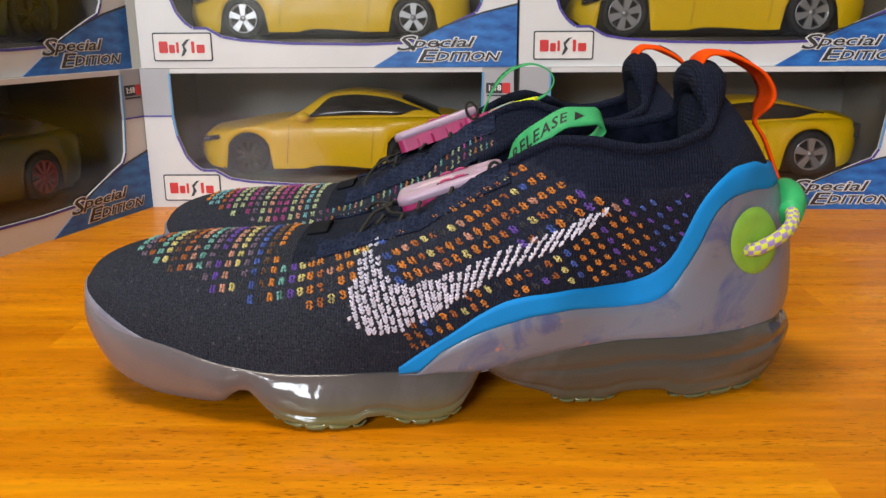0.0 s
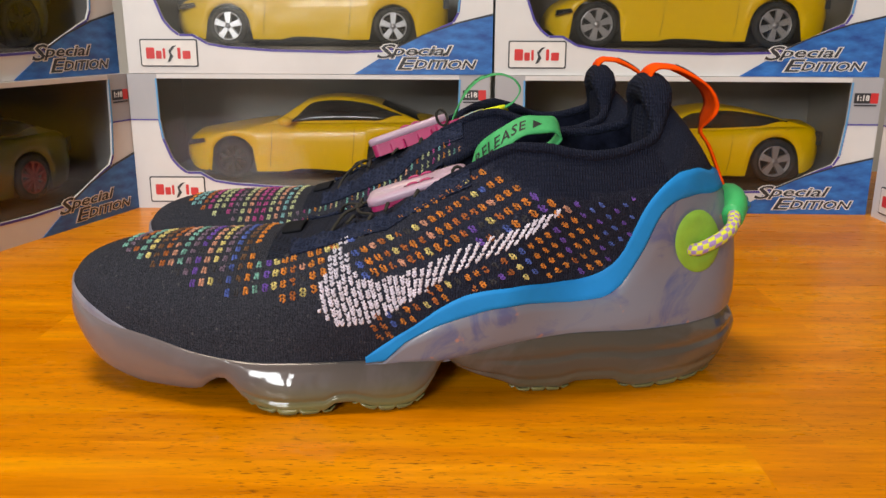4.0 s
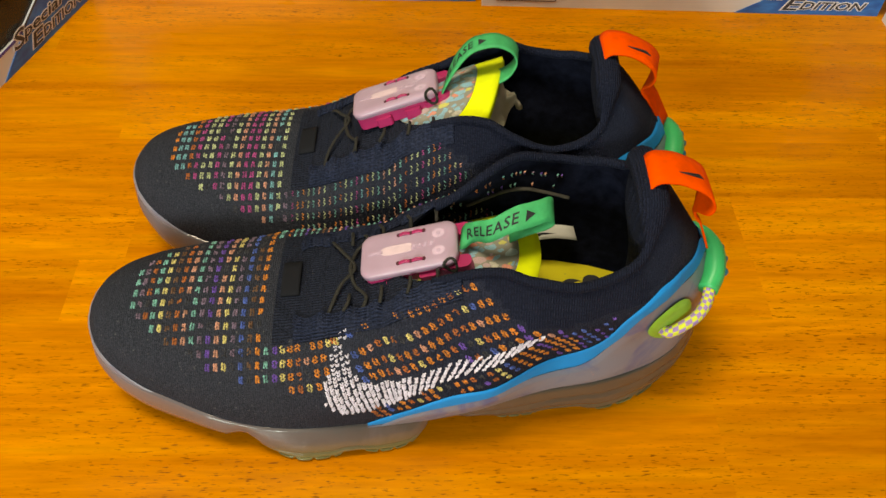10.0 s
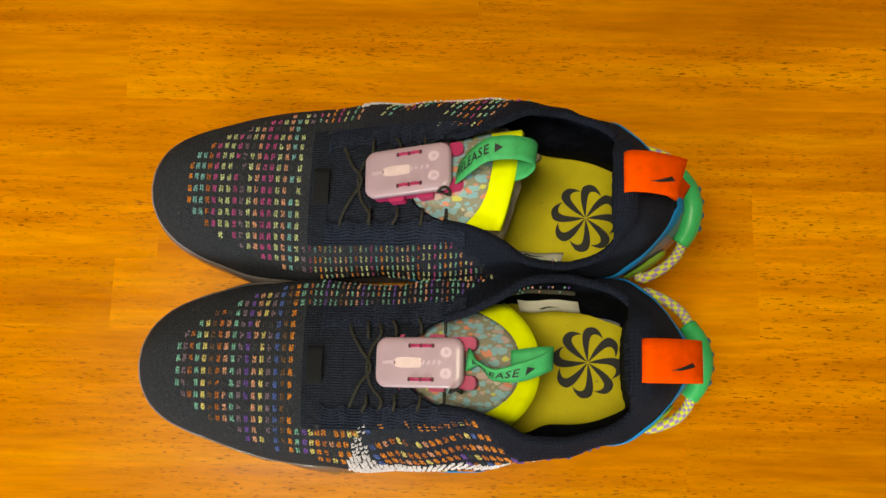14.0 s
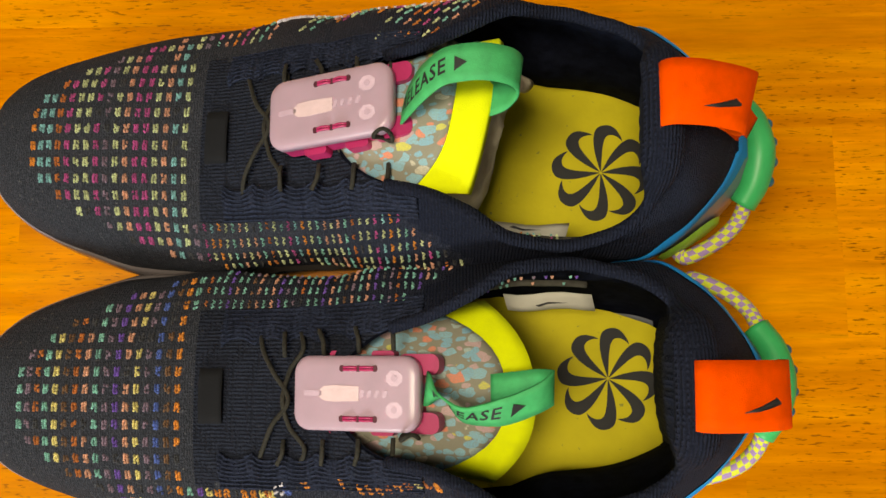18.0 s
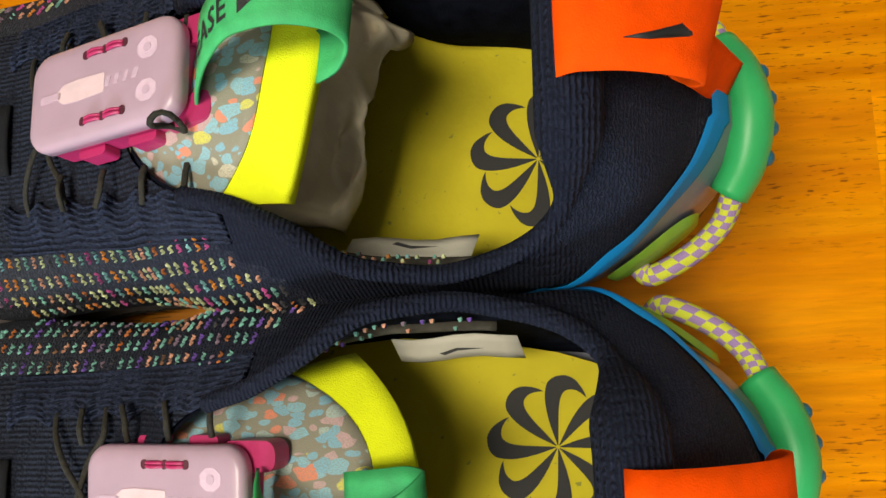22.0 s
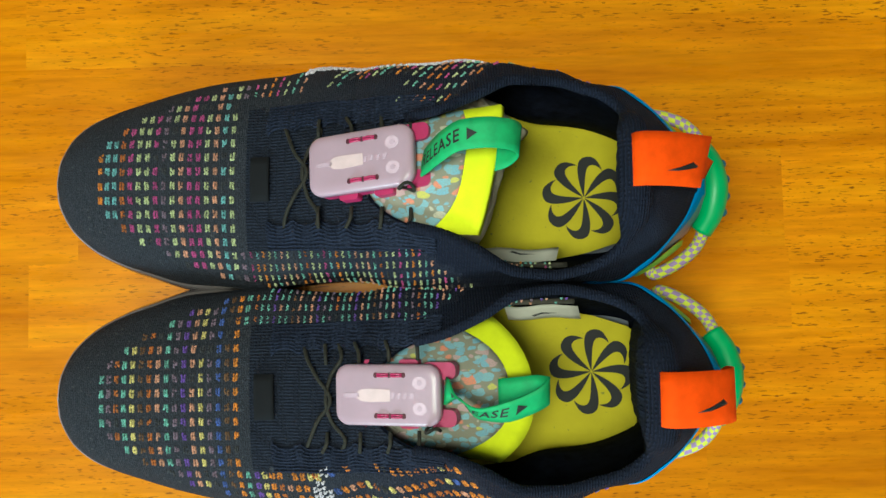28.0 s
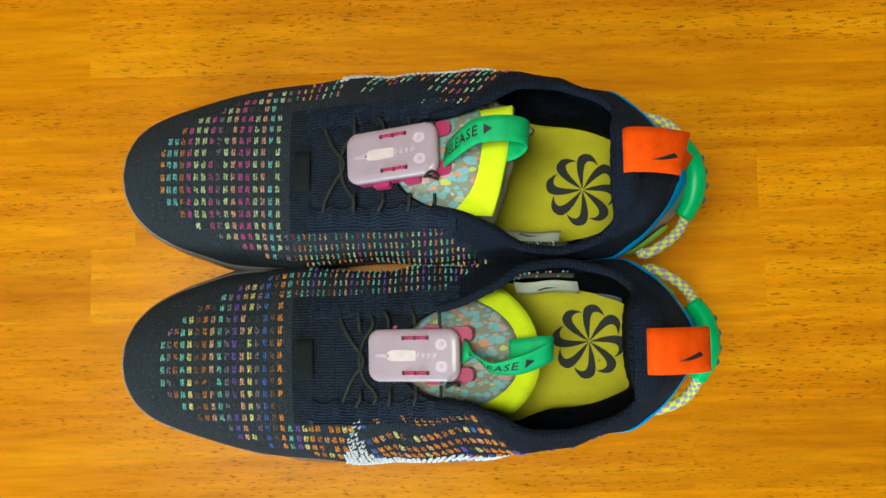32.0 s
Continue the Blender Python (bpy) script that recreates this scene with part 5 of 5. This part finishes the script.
tissue((-0.173, 0.443, 0))


# ---- boxed model cars behind the shoes ----
def card_material(name, colour, rough=0.45):
    m = mat(name, colour, rough, Coat_Weight=0.15, Coat_Roughness=0.25)
    t, b = nodes_of(m)
    v = coords(t)
    lo = tuple(c * 0.9 for c in colour)
    t.links.new(ramp(t, noise_tex(t, v, 14, 4), [(0.35, lo), (0.65, colour)]), b.inputs["Base Color"])
    bump(t, b, noise_tex(t, v, 260, 3), 0.15, 0.0003)
    return m


def film_material():
    m = bpy.data.materials.new("clear_film")
    m.use_nodes = True
    t = m.node_tree
    t.nodes.remove(t.nodes["Principled BSDF"])
    clear, gloss, mix = t.nodes.new("ShaderNodeBsdfTransparent"), t.nodes.new("ShaderNodeBsdfGlossy"), t.nodes.new("ShaderNodeMixShader")
    gloss.inputs["Roughness"].default_value = 0.16
    clear.inputs[0].default_value = (0.93, 0.92, 0.9, 1)
    mix.inputs[0].default_value = 0.036
    wob = node(t, "ShaderNodeBump", Strength=0.35, Distance=0.004)
    t.links.new(noise_tex(t, coords(t), 16, 2), wob.inputs["Height"])
    t.links.new(wob.outputs[0], gloss.inputs["Normal"])
    t.links.new(clear.outputs[0], mix.inputs[1]), t.links.new(gloss.outputs[0], mix.inputs[2])
    t.links.new(mix.outputs[0], t.nodes["Material Output"].inputs[0])
    return m


def blue_print():
    m = mat("blue_print", (0.02, 0.13, 0.45), 0.4)
    t, b = nodes_of(m)
    v = coords(t, (60, 1, 160), (0, 0.5, 0))
    t.links.new(ramp(t, noise_tex(t, v, 1.0, 5), [(0.3, (0.008, 0.06, 0.27)), (0.7, (0.03, 0.2, 0.58))]), b.inputs["Base Color"])
    return m


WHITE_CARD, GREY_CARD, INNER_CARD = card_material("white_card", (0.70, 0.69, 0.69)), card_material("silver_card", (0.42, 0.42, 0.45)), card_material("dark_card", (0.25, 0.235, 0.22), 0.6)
BLUE_PRINT, FILM = blue_print(), film_material()
PURPLE = worn("purple_line", (0.07, 0.05, 0.30), 0.5, 90, 0.1)
SKY_LINE = worn("light_blue_line", (0.10, 0.33, 0.62), 0.5, 90, 0.1)
RED_PRINT = worn("red_print", (0.62, 0.03, 0.03), 0.5, 90, 0.1)
DARK_PRINT = worn("dark_print", (0.03, 0.03, 0.035), 0.5, 90, 0.1)
SILVER_PRINT = worn("silver_print", (0.50, 0.49, 0.47), 0.4, 70, 0.2)
PALE_PRINT = worn("pale_print", (0.74, 0.72, 0.70), 0.5, 70, 0.06)
YELLOW_PAINT = mat("yellow_car_paint", (0.86, 0.53, 0.0), 0.36, Coat_Weight=0.16, Coat_Roughness=0.08, Specular_IOR_Level=0.3)
OLIVE_PAINT = mat("dark_olive_paint", (0.10, 0.10, 0.008), 0.3, Coat_Weight=0.6)
GLASS_DARK = worn("tinted_glass", (0.012, 0.011, 0.010), 0.1, 20, 0.2, 300, 0.0)
TYRE = worn("tyre_rubber", (0.012, 0.012, 0.012), 0.75, 120, 0.3)
CHROME = worn("chrome", (0.42, 0.42, 0.45), 0.28, 60, 0.1, 600, 0.0, 0.75)
JOINT = worn("door_joint", (0.16, 0.085, 0.0), 0.6)
DARK_RIM = worn("dark_rim", (0.018, 0.017, 0.017), 0.35, 60, 0.2, 600, 0.0, 0.4)
RED_RIM = worn("red_rim", (0.26, 0.012, 0.012), 0.35)

BOX_H, BOX_D = 0.1236, 0.150


def toy_box(m, L, label):
    base = thing("toy_car_box", m, label, "toy box", "stacked boxes of model cars")
    H, D, T = BOX_H - 0.0004, BOX_D, 0.0018
    hole = [(0.0265, H - 0.004), (0.0268, 0.082), (0.0290, 0.065), (0.0355, 0.047), (0.0415, 0.0395), (0.048, 0.0345), (0.060, 0.0345), (0.066, 0.031), (0.073, 0.027), (0.09, 0.0242), (0.13, 0.0215), (0.195, 0.0203), (L - 0.095, 0.0215), (L - 0.082, 0.0255), (L - 0.048, 0.041), (L - 0.036, 0.046), (L - 0.0315, 0.054), (L - 0.0285, 0.085), (L - 0.0275, H - 0.004)]

    def front(name, outline, material, y0, y1, lab="", parent=None):
        bm = prism(outline, -y1, -y0, m=Matrix.Rotation(radians(90), 4, "X"))
        return part(name, bm, material, parent or base, lab, flat=True)

    # front panel, cut in pieces round the window
    bm = bmesh.new()
    rot = Matrix.Rotation(radians(90), 4, "X")
    for (x0, z0), (x1, z1) in zip(hole, hole[1:]):
        if x1 - x0 > 1e-4 and z0 < 0.07 and z1 < 0.07:
            prism([(x0, 0.0), (x1, 0.0), (x1, z1), (x0, z0)], -T, 0.0, bm, m=rot)
    prism([(0, 0), (hole[2][0], 0), hole[2], hole[1], (0, 0.082)], -T, 0.0, bm, m=rot)
    prism([(hole[-3][0], 0), (L, 0), (L, 0.082), (hole[-2][0], 0.082), hole[-3]], -T, 0.0, bm, m=rot)
    bmesh.ops.remove_doubles(bm, verts=bm.verts, dist=0.00002)
    panel = part("front_panel", bm, WHITE_CARD, base, "white printed card front with a shaped window", flat=True)
    front("top_strip", [(hole[0][0], H - 0.004), (hole[-1][0], H - 0.004), (hole[-1][0], H), (hole[0][0], H)], WHITE_CARD, 0.0, T)
    front("upper_corner", [(0, 0.0826), hole[1], hole[0], (hole[0][0], H), (0, H)], GREY_CARD, 0.0, T, "silver grey printed upper corner")
    front("upper_corner", [(hole[-2][0], 0.0826), (L, 0.0826), (L, H), (hole[-1][0], H), hole[-1]], GREY_CARD, 0.0, T, "silver grey printed upper corner")
    # walls of the carton
    bm = bmesh.new()
    for box in ((0, L, T, D, 0, T), (0, L, T, D, H - T, H), (0, T, T, D, T, H - T), (L - T, L, T, D, T, H - T)):
        box_bm(*box, bm=bm)
    part("carton", bm, WHITE_CARD, base, "white card carton", flat=True)
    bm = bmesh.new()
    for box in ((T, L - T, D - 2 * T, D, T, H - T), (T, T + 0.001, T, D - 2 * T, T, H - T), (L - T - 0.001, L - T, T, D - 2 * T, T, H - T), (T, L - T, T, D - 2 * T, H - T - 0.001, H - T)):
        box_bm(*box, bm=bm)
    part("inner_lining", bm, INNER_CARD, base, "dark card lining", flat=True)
    part("tray", box_bm(T + 0.002, L - T - 0.002, 0.010, D - 0.006, T, 0.0235, 0.001), TRAY, base, "black plastic tray")
    part("window_film", box_bm(0.02, L - 0.022, T + 0.0002, T + 0.0006, 0.015, H - 0.003), FILM, base, "clear plastic window", flat=True).visible_shadow = False
    # printed lines round the window
    for name, a, b, material, w in (("window_line", 1, len(hole) - 2, PURPLE, 0.0021), ("edge_line", 0, 2, SKY_LINE, 0.0016), ("edge_line", len(hole) - 3, len(hole) - 1, SKY_LINE, 0.0016)):
        bm = bmesh.new()
        pts = hole[a:b + 1]
        for (x0, z0), (x1, z1) in zip(pts, pts[1:]):
            n = Vector((z1 - z0, x0 - x1)).normalized() * w if name == "window_line" else Vector((-1 if x0 < 0.1 else 1, 0)) * w
            prism([(x0, z0), (x1, z1), (x1 + n.x, z1 + n.y), (x0 + n.x, z0 + n.y)], 0.0003 if name == "edge_line" else 0.0001, 0.0006 if name == "edge_line" else 0.0003, bm, m=rot)
        part(name, bm, material, panel, "", flat=True)
    for x0, x1 in ((0.0, 0.0265), (L - 0.027, L)):
        front("seam_line", [(x0, 0.0815), (x1, 0.0815), (x1, 0.0828), (x0, 0.0828)], PURPLE, -0.0004, 0.001, "", panel)
    # blue corner with its words
    front("blue_corner", [(L - 0.124, 0.0), (L, 0.0), (L, 0.0515), (L - 0.030, 0.0445), (L - 0.062, 0.034), (L - 0.088, 0.0215)], BLUE_PRINT, -0.0006, 0.0, "deep blue printed corner", panel)
    front("pale_line", [(L - 0.0895, 0.0222), (L - 0.062, 0.0350), (L - 0.030, 0.0458), (L, 0.0530), (L, 0.0512), (L - 0.030, 0.0443), (L - 0.062, 0.0338), (L - 0.0885, 0.0214)], DARK_PRINT, -0.0007, 0.0, "", panel)
    for words, size, cx, cz, stretch in (("S", 0.0175, L - 0.0975, 0.0195, 1.85), ("pecial", 0.0122, L - 0.0645, 0.0205, 1.85), ("E", 0.0155, L - 0.0795, 0.0090, 1.95), ("DITION", 0.0105, L - 0.0435, 0.0085, 1.52)):
        for material, off, lift in ((PALE_PRINT, 0.0008, 0.0009), (DARK_PRINT, 0.00012, 0.0012)):
            at = Matrix.Translation((cx, -lift, cz)) @ Matrix.Rotation(radians(90), 4, "X")
            text_part("lettering", words, size, at, material, panel, shear=0.28, stretch=stretch, depth=0.0001, offset=off, label="dark slanted printed word with a pale outline")
    # maker's plate, drawn as plain shapes
    plate = front("maker_plate", rounded(0.0120, 0.0635, 0.0058, 0.0300, 0.0018, 3), DARK_PRINT, -0.0005, 0.0, "white plate with a dark frame and red bars", panel)
    front("plate_field", rounded(0.0132, 0.0623, 0.0070, 0.0288, 0.0012, 3), PALE_PRINT, -0.0009, 0.0, "", plate)
    x = 0.0175
    for w, h in ((0.0075, 0.0098), (0.0050, 0.0070), (0.0022, 0.0092)):
        front("red_bar", rounded(x, x + w, 0.0128, 0.0128 + h, 0.0009, 2), RED_PRINT, -0.0012, 0.0, "", plate)
        x += w + 0.0012
    front("dark_sweep", [(0.0362, 0.0098), (0.0385, 0.0105), (0.0415, 0.0150), (0.0395, 0.0185), (0.0425, 0.0225), (0.0450, 0.0245), (0.0415, 0.0240), (0.0375, 0.0200), (0.0385, 0.0158)], DARK_PRINT, -0.0012, 0.0, "", plate)
    for x0, x1, h in ((0.0455, 0.0482, 0.0098), (0.0500, 0.0570, 0.0070)):
        front("red_bar", rounded(x0, x1, 0.0128, 0.0128 + h, 0.0009, 2), RED_PRINT, -0.0012, 0.0, "", plate)
    # scale mark
    front("scale_plate", rounded(L - 0.0240, L - 0.0098, 0.1010, 0.1100, 0.0006, 2), DARK_PRINT, -0.0004, 0.0, "black plate with the pale scale number", panel)
    text_part("scale_mark", "1:18", 0.0066, Matrix.Translation((L - 0.0168, -0.0007, 0.1055)) @ Matrix.Rotation(radians(90), 4, "X"), PALE_PRINT, panel, stretch=1.05, depth=0.0001, offset=0.0002)
    front("red_patch", rounded(L - 0.0098, L - 0.003, 0.1010, 0.1100, 0.0006, 2), RED_PRINT, -0.0005, 0.0, "", panel)
    front("small_print", [(L - 0.0235, 0.0985), (L - 0.004, 0.0985), (L - 0.004, 0.0998), (L - 0.0235, 0.0998)], DARK_PRINT, -0.0005, 0.0, "", panel)
    return base


TRAY = worn("black_tray", (0.02, 0.017, 0.015), 0.5, 40, 0.2)


def toy_car(m, o, label):
    """A model car, nose at x = 0, side at y = 0, wheels standing on z = 0."""
    base = thing("toy_car", m, label, "model car", "boxed model cars")
    L, W = o["length"], 0.098
    belt = curve1(*[(a * L, z) for a, z in o["belt"]])
    roof = curve1(*[(a * L, z) for a, z in o["roof"]])
    r0, r1 = o["roof"][0][0] * L, o["roof"][-1][0] * L
    sill = curve1((0, 0.016), (0.05 * L, 0.008), (0.14 * L, 0.006), (0.86 * L, 0.006), (0.95 * L, 0.010), (L, 0.018))
    inset = curve1((0, 0.020), (0.03 * L, 0.009), (0.1 * L, 0.003), (0.25 * L, 0.001), (0.45 * L, 0.0035), (0.62 * L, 0.003), (0.78 * L, 0.0), (0.92 * L, 0.003), (0.98 * L, 0.010), (L, 0.018))
    bm = bmesh.new()
    rows = []
    hubs = [o["hubs"][0] * L, o["hubs"][1] * L]
    R = o["wheel"]
    for i in range(81):
        x = L * i / 80
        z1, z0, e = belt(x), sill(x), inset(x)
        for hub in hubs:
            if abs(x - hub) < R * 1.12:
                z0 = max(z0, R + math.sqrt(max((R * 1.12) ** 2 - (x - hub) ** 2, 0)))
        half = [(e + 0.003, z0), (e, z0 + 0.35 * (z1 - z0)), (e + 0.0012, z0 + 0.62 * (z1 - z0)), (e + 0.001, z0 + 0.8 * (z1 - z0)), (e + 0.0045, z1 - 0.001), (e + 0.010, z1 + 0.001), (e + 0.024, z1 + 0.0025)]
        ring = [(x, y, z) for y, z in half] + [(x, W / 2, z1 + 0.004)] + [(x, W - y, z) for y, z in reversed(half)]
        rows.append(ring)
    vs = grid_mesh(bm, rows)
    for ring in (vs[0], vs[-1]):
        bm.faces.new(ring)
    body = part("body", bm, o["paint"], base, "glossy painted body shell")
    # cabin: dark side glass between painted pillars
    bm = bmesh.new()
    rows, n = [], 36
    for i in range(n + 1):
        x = r0 + (r1 - r0) * i / n
        zb, zr = belt(x) + 0.0005, max(roof(x), belt(x) + 0.001)
        e = inset(x) + 0.006
        lean = (zr - zb) * 0.42
        half = [(e, zb), (e + lean * 0.25, zb + (zr - zb) * 0.22), (e + lean * 0.75, zb + (zr - zb) * 0.78), (e + lean * 1.05, zb + (zr - zb) * 0.93), (e + lean * 1.6 + 0.004, zr)]
        rows.append([(x, y, z) for y, z in half] + [(x, W / 2, zr + 0.0008)] + [(x, W - y, z) for y, z in reversed(half)])
    vs = grid_mesh(bm, rows)
    a, b, c, d = o["glass"]
    for f in bm.faces:
        mid = f.calc_center_median()
        fx = (mid.x - r0) / (r1 - r0)
        if min(mid.y, W - mid.y) > 0.026 and (fx < a + 0.06 or fx > c):
            f.material_index = 1
    cabin = part("cabin", bm, [o["paint"], GLASS_DARK], base, "painted roof with dark windscreen")
    for side in (0, 1):
        rows = []
        for i in range(33):
            fx = a - 0.02 + (d - a + 0.04) * i / 32
            x = r0 + (r1 - r0) * fx
            zb, zr = belt(x) + 0.0005, max(roof(x), belt(x) + 0.001)
            lo = 0.10 + 0.62 * smooth(c - 0.06, d + 0.02, fx) ** 1.5
            hi = max(lo + 0.03, 0.10 + 0.76 * smooth(a - 0.04, a + 0.16, fx))
            line = []
            for k in range(5):
                up = lo + (hi - lo) * k / 4
                y = inset(x) + 0.006 + (zr - zb) * 0.42 * 1.06 * up - 0.0009
                line.append((x, y if side == 0 else W - y, zb + (zr - zb) * up))
            rows.append(line)
        part("side_window", sheet(rows, -0.0004 if side == 0 else 0.0004), GLASS_DARK, cabin, "dark tinted side window")
    # door joints, mirror, lamps
    for fx in o["doors"]:
        bm = bmesh.new()
        line = []
        for k in range(13):
            f = 0.10 + 0.80 * k / 12
            x = fx * L + 0.0022 * math.sin(f * 2.2 - 0.6)
            y = inset(x) + float(np.interp(f, (0, 0.35, 0.62, 0.8, 1.0), (0.003, 0.0, 0.0012, 0.001, 0.0045)))
            line.append((x, y + 0.0001, sill(x) + (belt(x) - sill(x)) * f))
        tube(bm, line, 0.0003, 5)
        part("door_joint", bm, JOINT, body)
    bm = bmesh.new()
    x = o["mirror"] * L
    bmesh.ops.create_uvsphere(bm, u_segments=12, v_segments=8, radius=1.0, matrix=Matrix.Translation((x, -0.003, belt(x) + 0.004)) @ Matrix.Diagonal((0.0068, 0.0045, 0.0045, 1)))
    part("side_mirror", bm, o["paint"], base)
    bm = bmesh.new()
    z = belt(0.03 * L) - 0.007
    prism([(0.006, z), (0.022, z + 0.003), (0.020, z + 0.0065), (0.007, z + 0.005)], -0.0135, -0.002, bm, m=Matrix.Rotation(radians(90), 4, "X"))
    part("headlamp", bm, GLASS_DARK, base, "dark headlamp", flat=True)
    bm = bmesh.new()
    z = belt(0.97 * L) - 0.008
    prism([(L - 0.006, z - 0.008), (L + 0.0005, z - 0.008), (L + 0.0005, z + 0.004), (L - 0.012, z + 0.004)], -0.03, -0.012, bm, m=Matrix.Rotation(radians(90), 4, "X"))
    part("tail_lamp", bm, DARK_PRINT, base, "dark tail lamp", flat=True)
    part("underbody", box_bm(0.02, L - 0.02, 0.006, W - 0.006, 0.004, 0.034, 0.002), TRAY, base, "black underbody")
    # wheels
    for hub in hubs:
        for y, turn in ((0.0025, 0), (W - 0.0025, 180)):
            bm = bmesh.new()
            prof = [(0.70, 0.0), (0.78, -0.0016), (0.95, -0.0012), (1.0, 0.002), (1.0, 0.012), (0.94, 0.015), (0.5, 0.015)]
            rings = [[(R * f * math.cos(k * math.tau / 32), dy, R * f * math.sin(k * math.tau / 32)) for f, dy in prof] for k in range(32)]
            grid_mesh(bm, rings, close_u=True)
            wheel = part("wheel", bm, TYRE, base, "black rubber tyre")
            wheel.matrix_basis = pose(hub, y, R) @ pose(0, 0, 0, 0, 0, turn)
            bm = bmesh.new()
            rings = [[(R * f * math.cos(k * math.tau / 24), dy, R * f * math.sin(k * math.tau / 24)) for f, dy in ((0.001, -0.0006), (0.15, -0.0006), (0.17, 0.006), (0.62, 0.007), (0.66, -0.0005), (0.71, -0.0008), (0.72, 0.002))] for k in range(24)]
            grid_mesh(bm, rings, close_u=True)
            part("rim", bm, o["rim"], wheel, "wheel rim")
            for k in range(o["spokes"]):
                a = k * math.tau / o["spokes"] + 0.3
                c, s = math.cos(a), math.sin(a)
                w0, w1 = (0.10, 0.17) if o["spokes"] <= 6 else (0.05, 0.08)
                pts = [(R * (0.12 * c - w0 * s), R * (0.12 * s + w0 * c)), (R * (0.12 * c + w0 * s), R * (0.12 * s - w0 * c)), (R * (0.67 * c + w1 * s), R * (0.67 * s - w1 * c)), (R * (0.67 * c - w1 * s), R * (0.67 * s + w1 * c))]
                part("spoke", prism(pts, -0.003, 0.0006, m=Matrix.Rotation(radians(90), 4, "X")), o["rim"], wheel, flat=True)
    return base


COUPE = dict(length=0.253, paint=YELLOW_PAINT, rim=DARK_RIM, spokes=10, wheel=0.0190, hubs=(0.187, 0.773), mirror=0.395, doors=(0.33, 0.64), glass=(0.17, 0.56, 0.76, 0.86),
             belt=[(0, 0.030), (0.02, 0.0375), (0.1, 0.0425), (0.34, 0.0505), (0.6, 0.0520), (0.9, 0.0530), (0.97, 0.0500), (1, 0.044)],
             roof=[(0.30, 0.0500), (0.36, 0.0560), (0.48, 0.0735), (0.58, 0.0765), (0.70, 0.0730), (0.80, 0.0640), (0.90, 0.0540)])
SPORTS = dict(length=0.258, paint=YELLOW_PAINT, rim=CHROME, spokes=5, wheel=0.0205, hubs=(0.20, 0.825), mirror=0.47, doors=(0.40, 0.66), glass=(0.14, 0.55, 0.72, 0.84),
              belt=[(0, 0.026), (0.02, 0.0335), (0.12, 0.0435), (0.3, 0.0470), (0.6, 0.0480), (0.85, 0.0520), (0.97, 0.0510), (1, 0.044)],
              roof=[(0.34, 0.0470), (0.40, 0.0530), (0.54, 0.0665), (0.64, 0.0690), (0.76, 0.0650), (0.86, 0.0585), (0.95, 0.0520)])
BX, RX, Y0 = -0.2715, 0.0600, 0.6912
LA = math.degrees(math.atan2(0.9585, 0.285))
BOXES = [
    ((BX, Y0, 0.0, 0), 0.3265, COUPE, 0.036, "white and blue boxed yellow model coupe standing on the table"),
    ((RX, Y0 - 0.007, 0.0, -1.5), 0.3420, SPORTS, 0.052, "white and blue boxed yellow model sports car on the table"),
    ((BX + 0.002, Y0, BOX_H, 0), 0.3265, dict(COUPE, rim=CHROME, spokes=5, hubs=(0.20, 0.80), wheel=0.0178), 0.034, "white and blue box stacked on another, yellow car inside"),
    ((RX - 0.001, Y0 - 0.003, BOX_H, -0.8), 0.3420, dict(SPORTS, spokes=6, hubs=(0.17, 0.80)), 0.050, "white and blue box stacked on another, yellow car behind film"),
    ((-0.3648, 0.3810, 0.0, LA), 0.3265, dict(COUPE, paint=OLIVE_PAINT, rim=RED_RIM), 0.036, "white and blue box turned sideways with a dark car"),
    ((-0.3700, 0.3800, BOX_H, LA + 0.4), 0.3265, dict(SPORTS, paint=OLIVE_PAINT, rim=DARK_RIM), 0.036, "white and blue box on a sideways one, dark car inside"),
    ((0.4040, 0.6690, 0.0, -90), 0.3265, COUPE, 0.036, "cream-lit white box turned sideways beside the shoes"),
    ((0.4090, 0.6680, BOX_H, -90), 0.3265, COUPE, 0.036, "cream-lit white box stacked on a sideways box"),
]
for (x, y, z, turn), L, kind, nose, label in BOXES:
    toy_box(pose(x, y, z, 0, 0, turn), L, label)
    toy_car(pose(x, y, z, 0, 0, turn) @ pose(nose, 0.026, 0.0237), kind, ("dark olive" if kind["paint"] is OLIVE_PAINT else "glossy yellow") + " model car on the tray of its box")
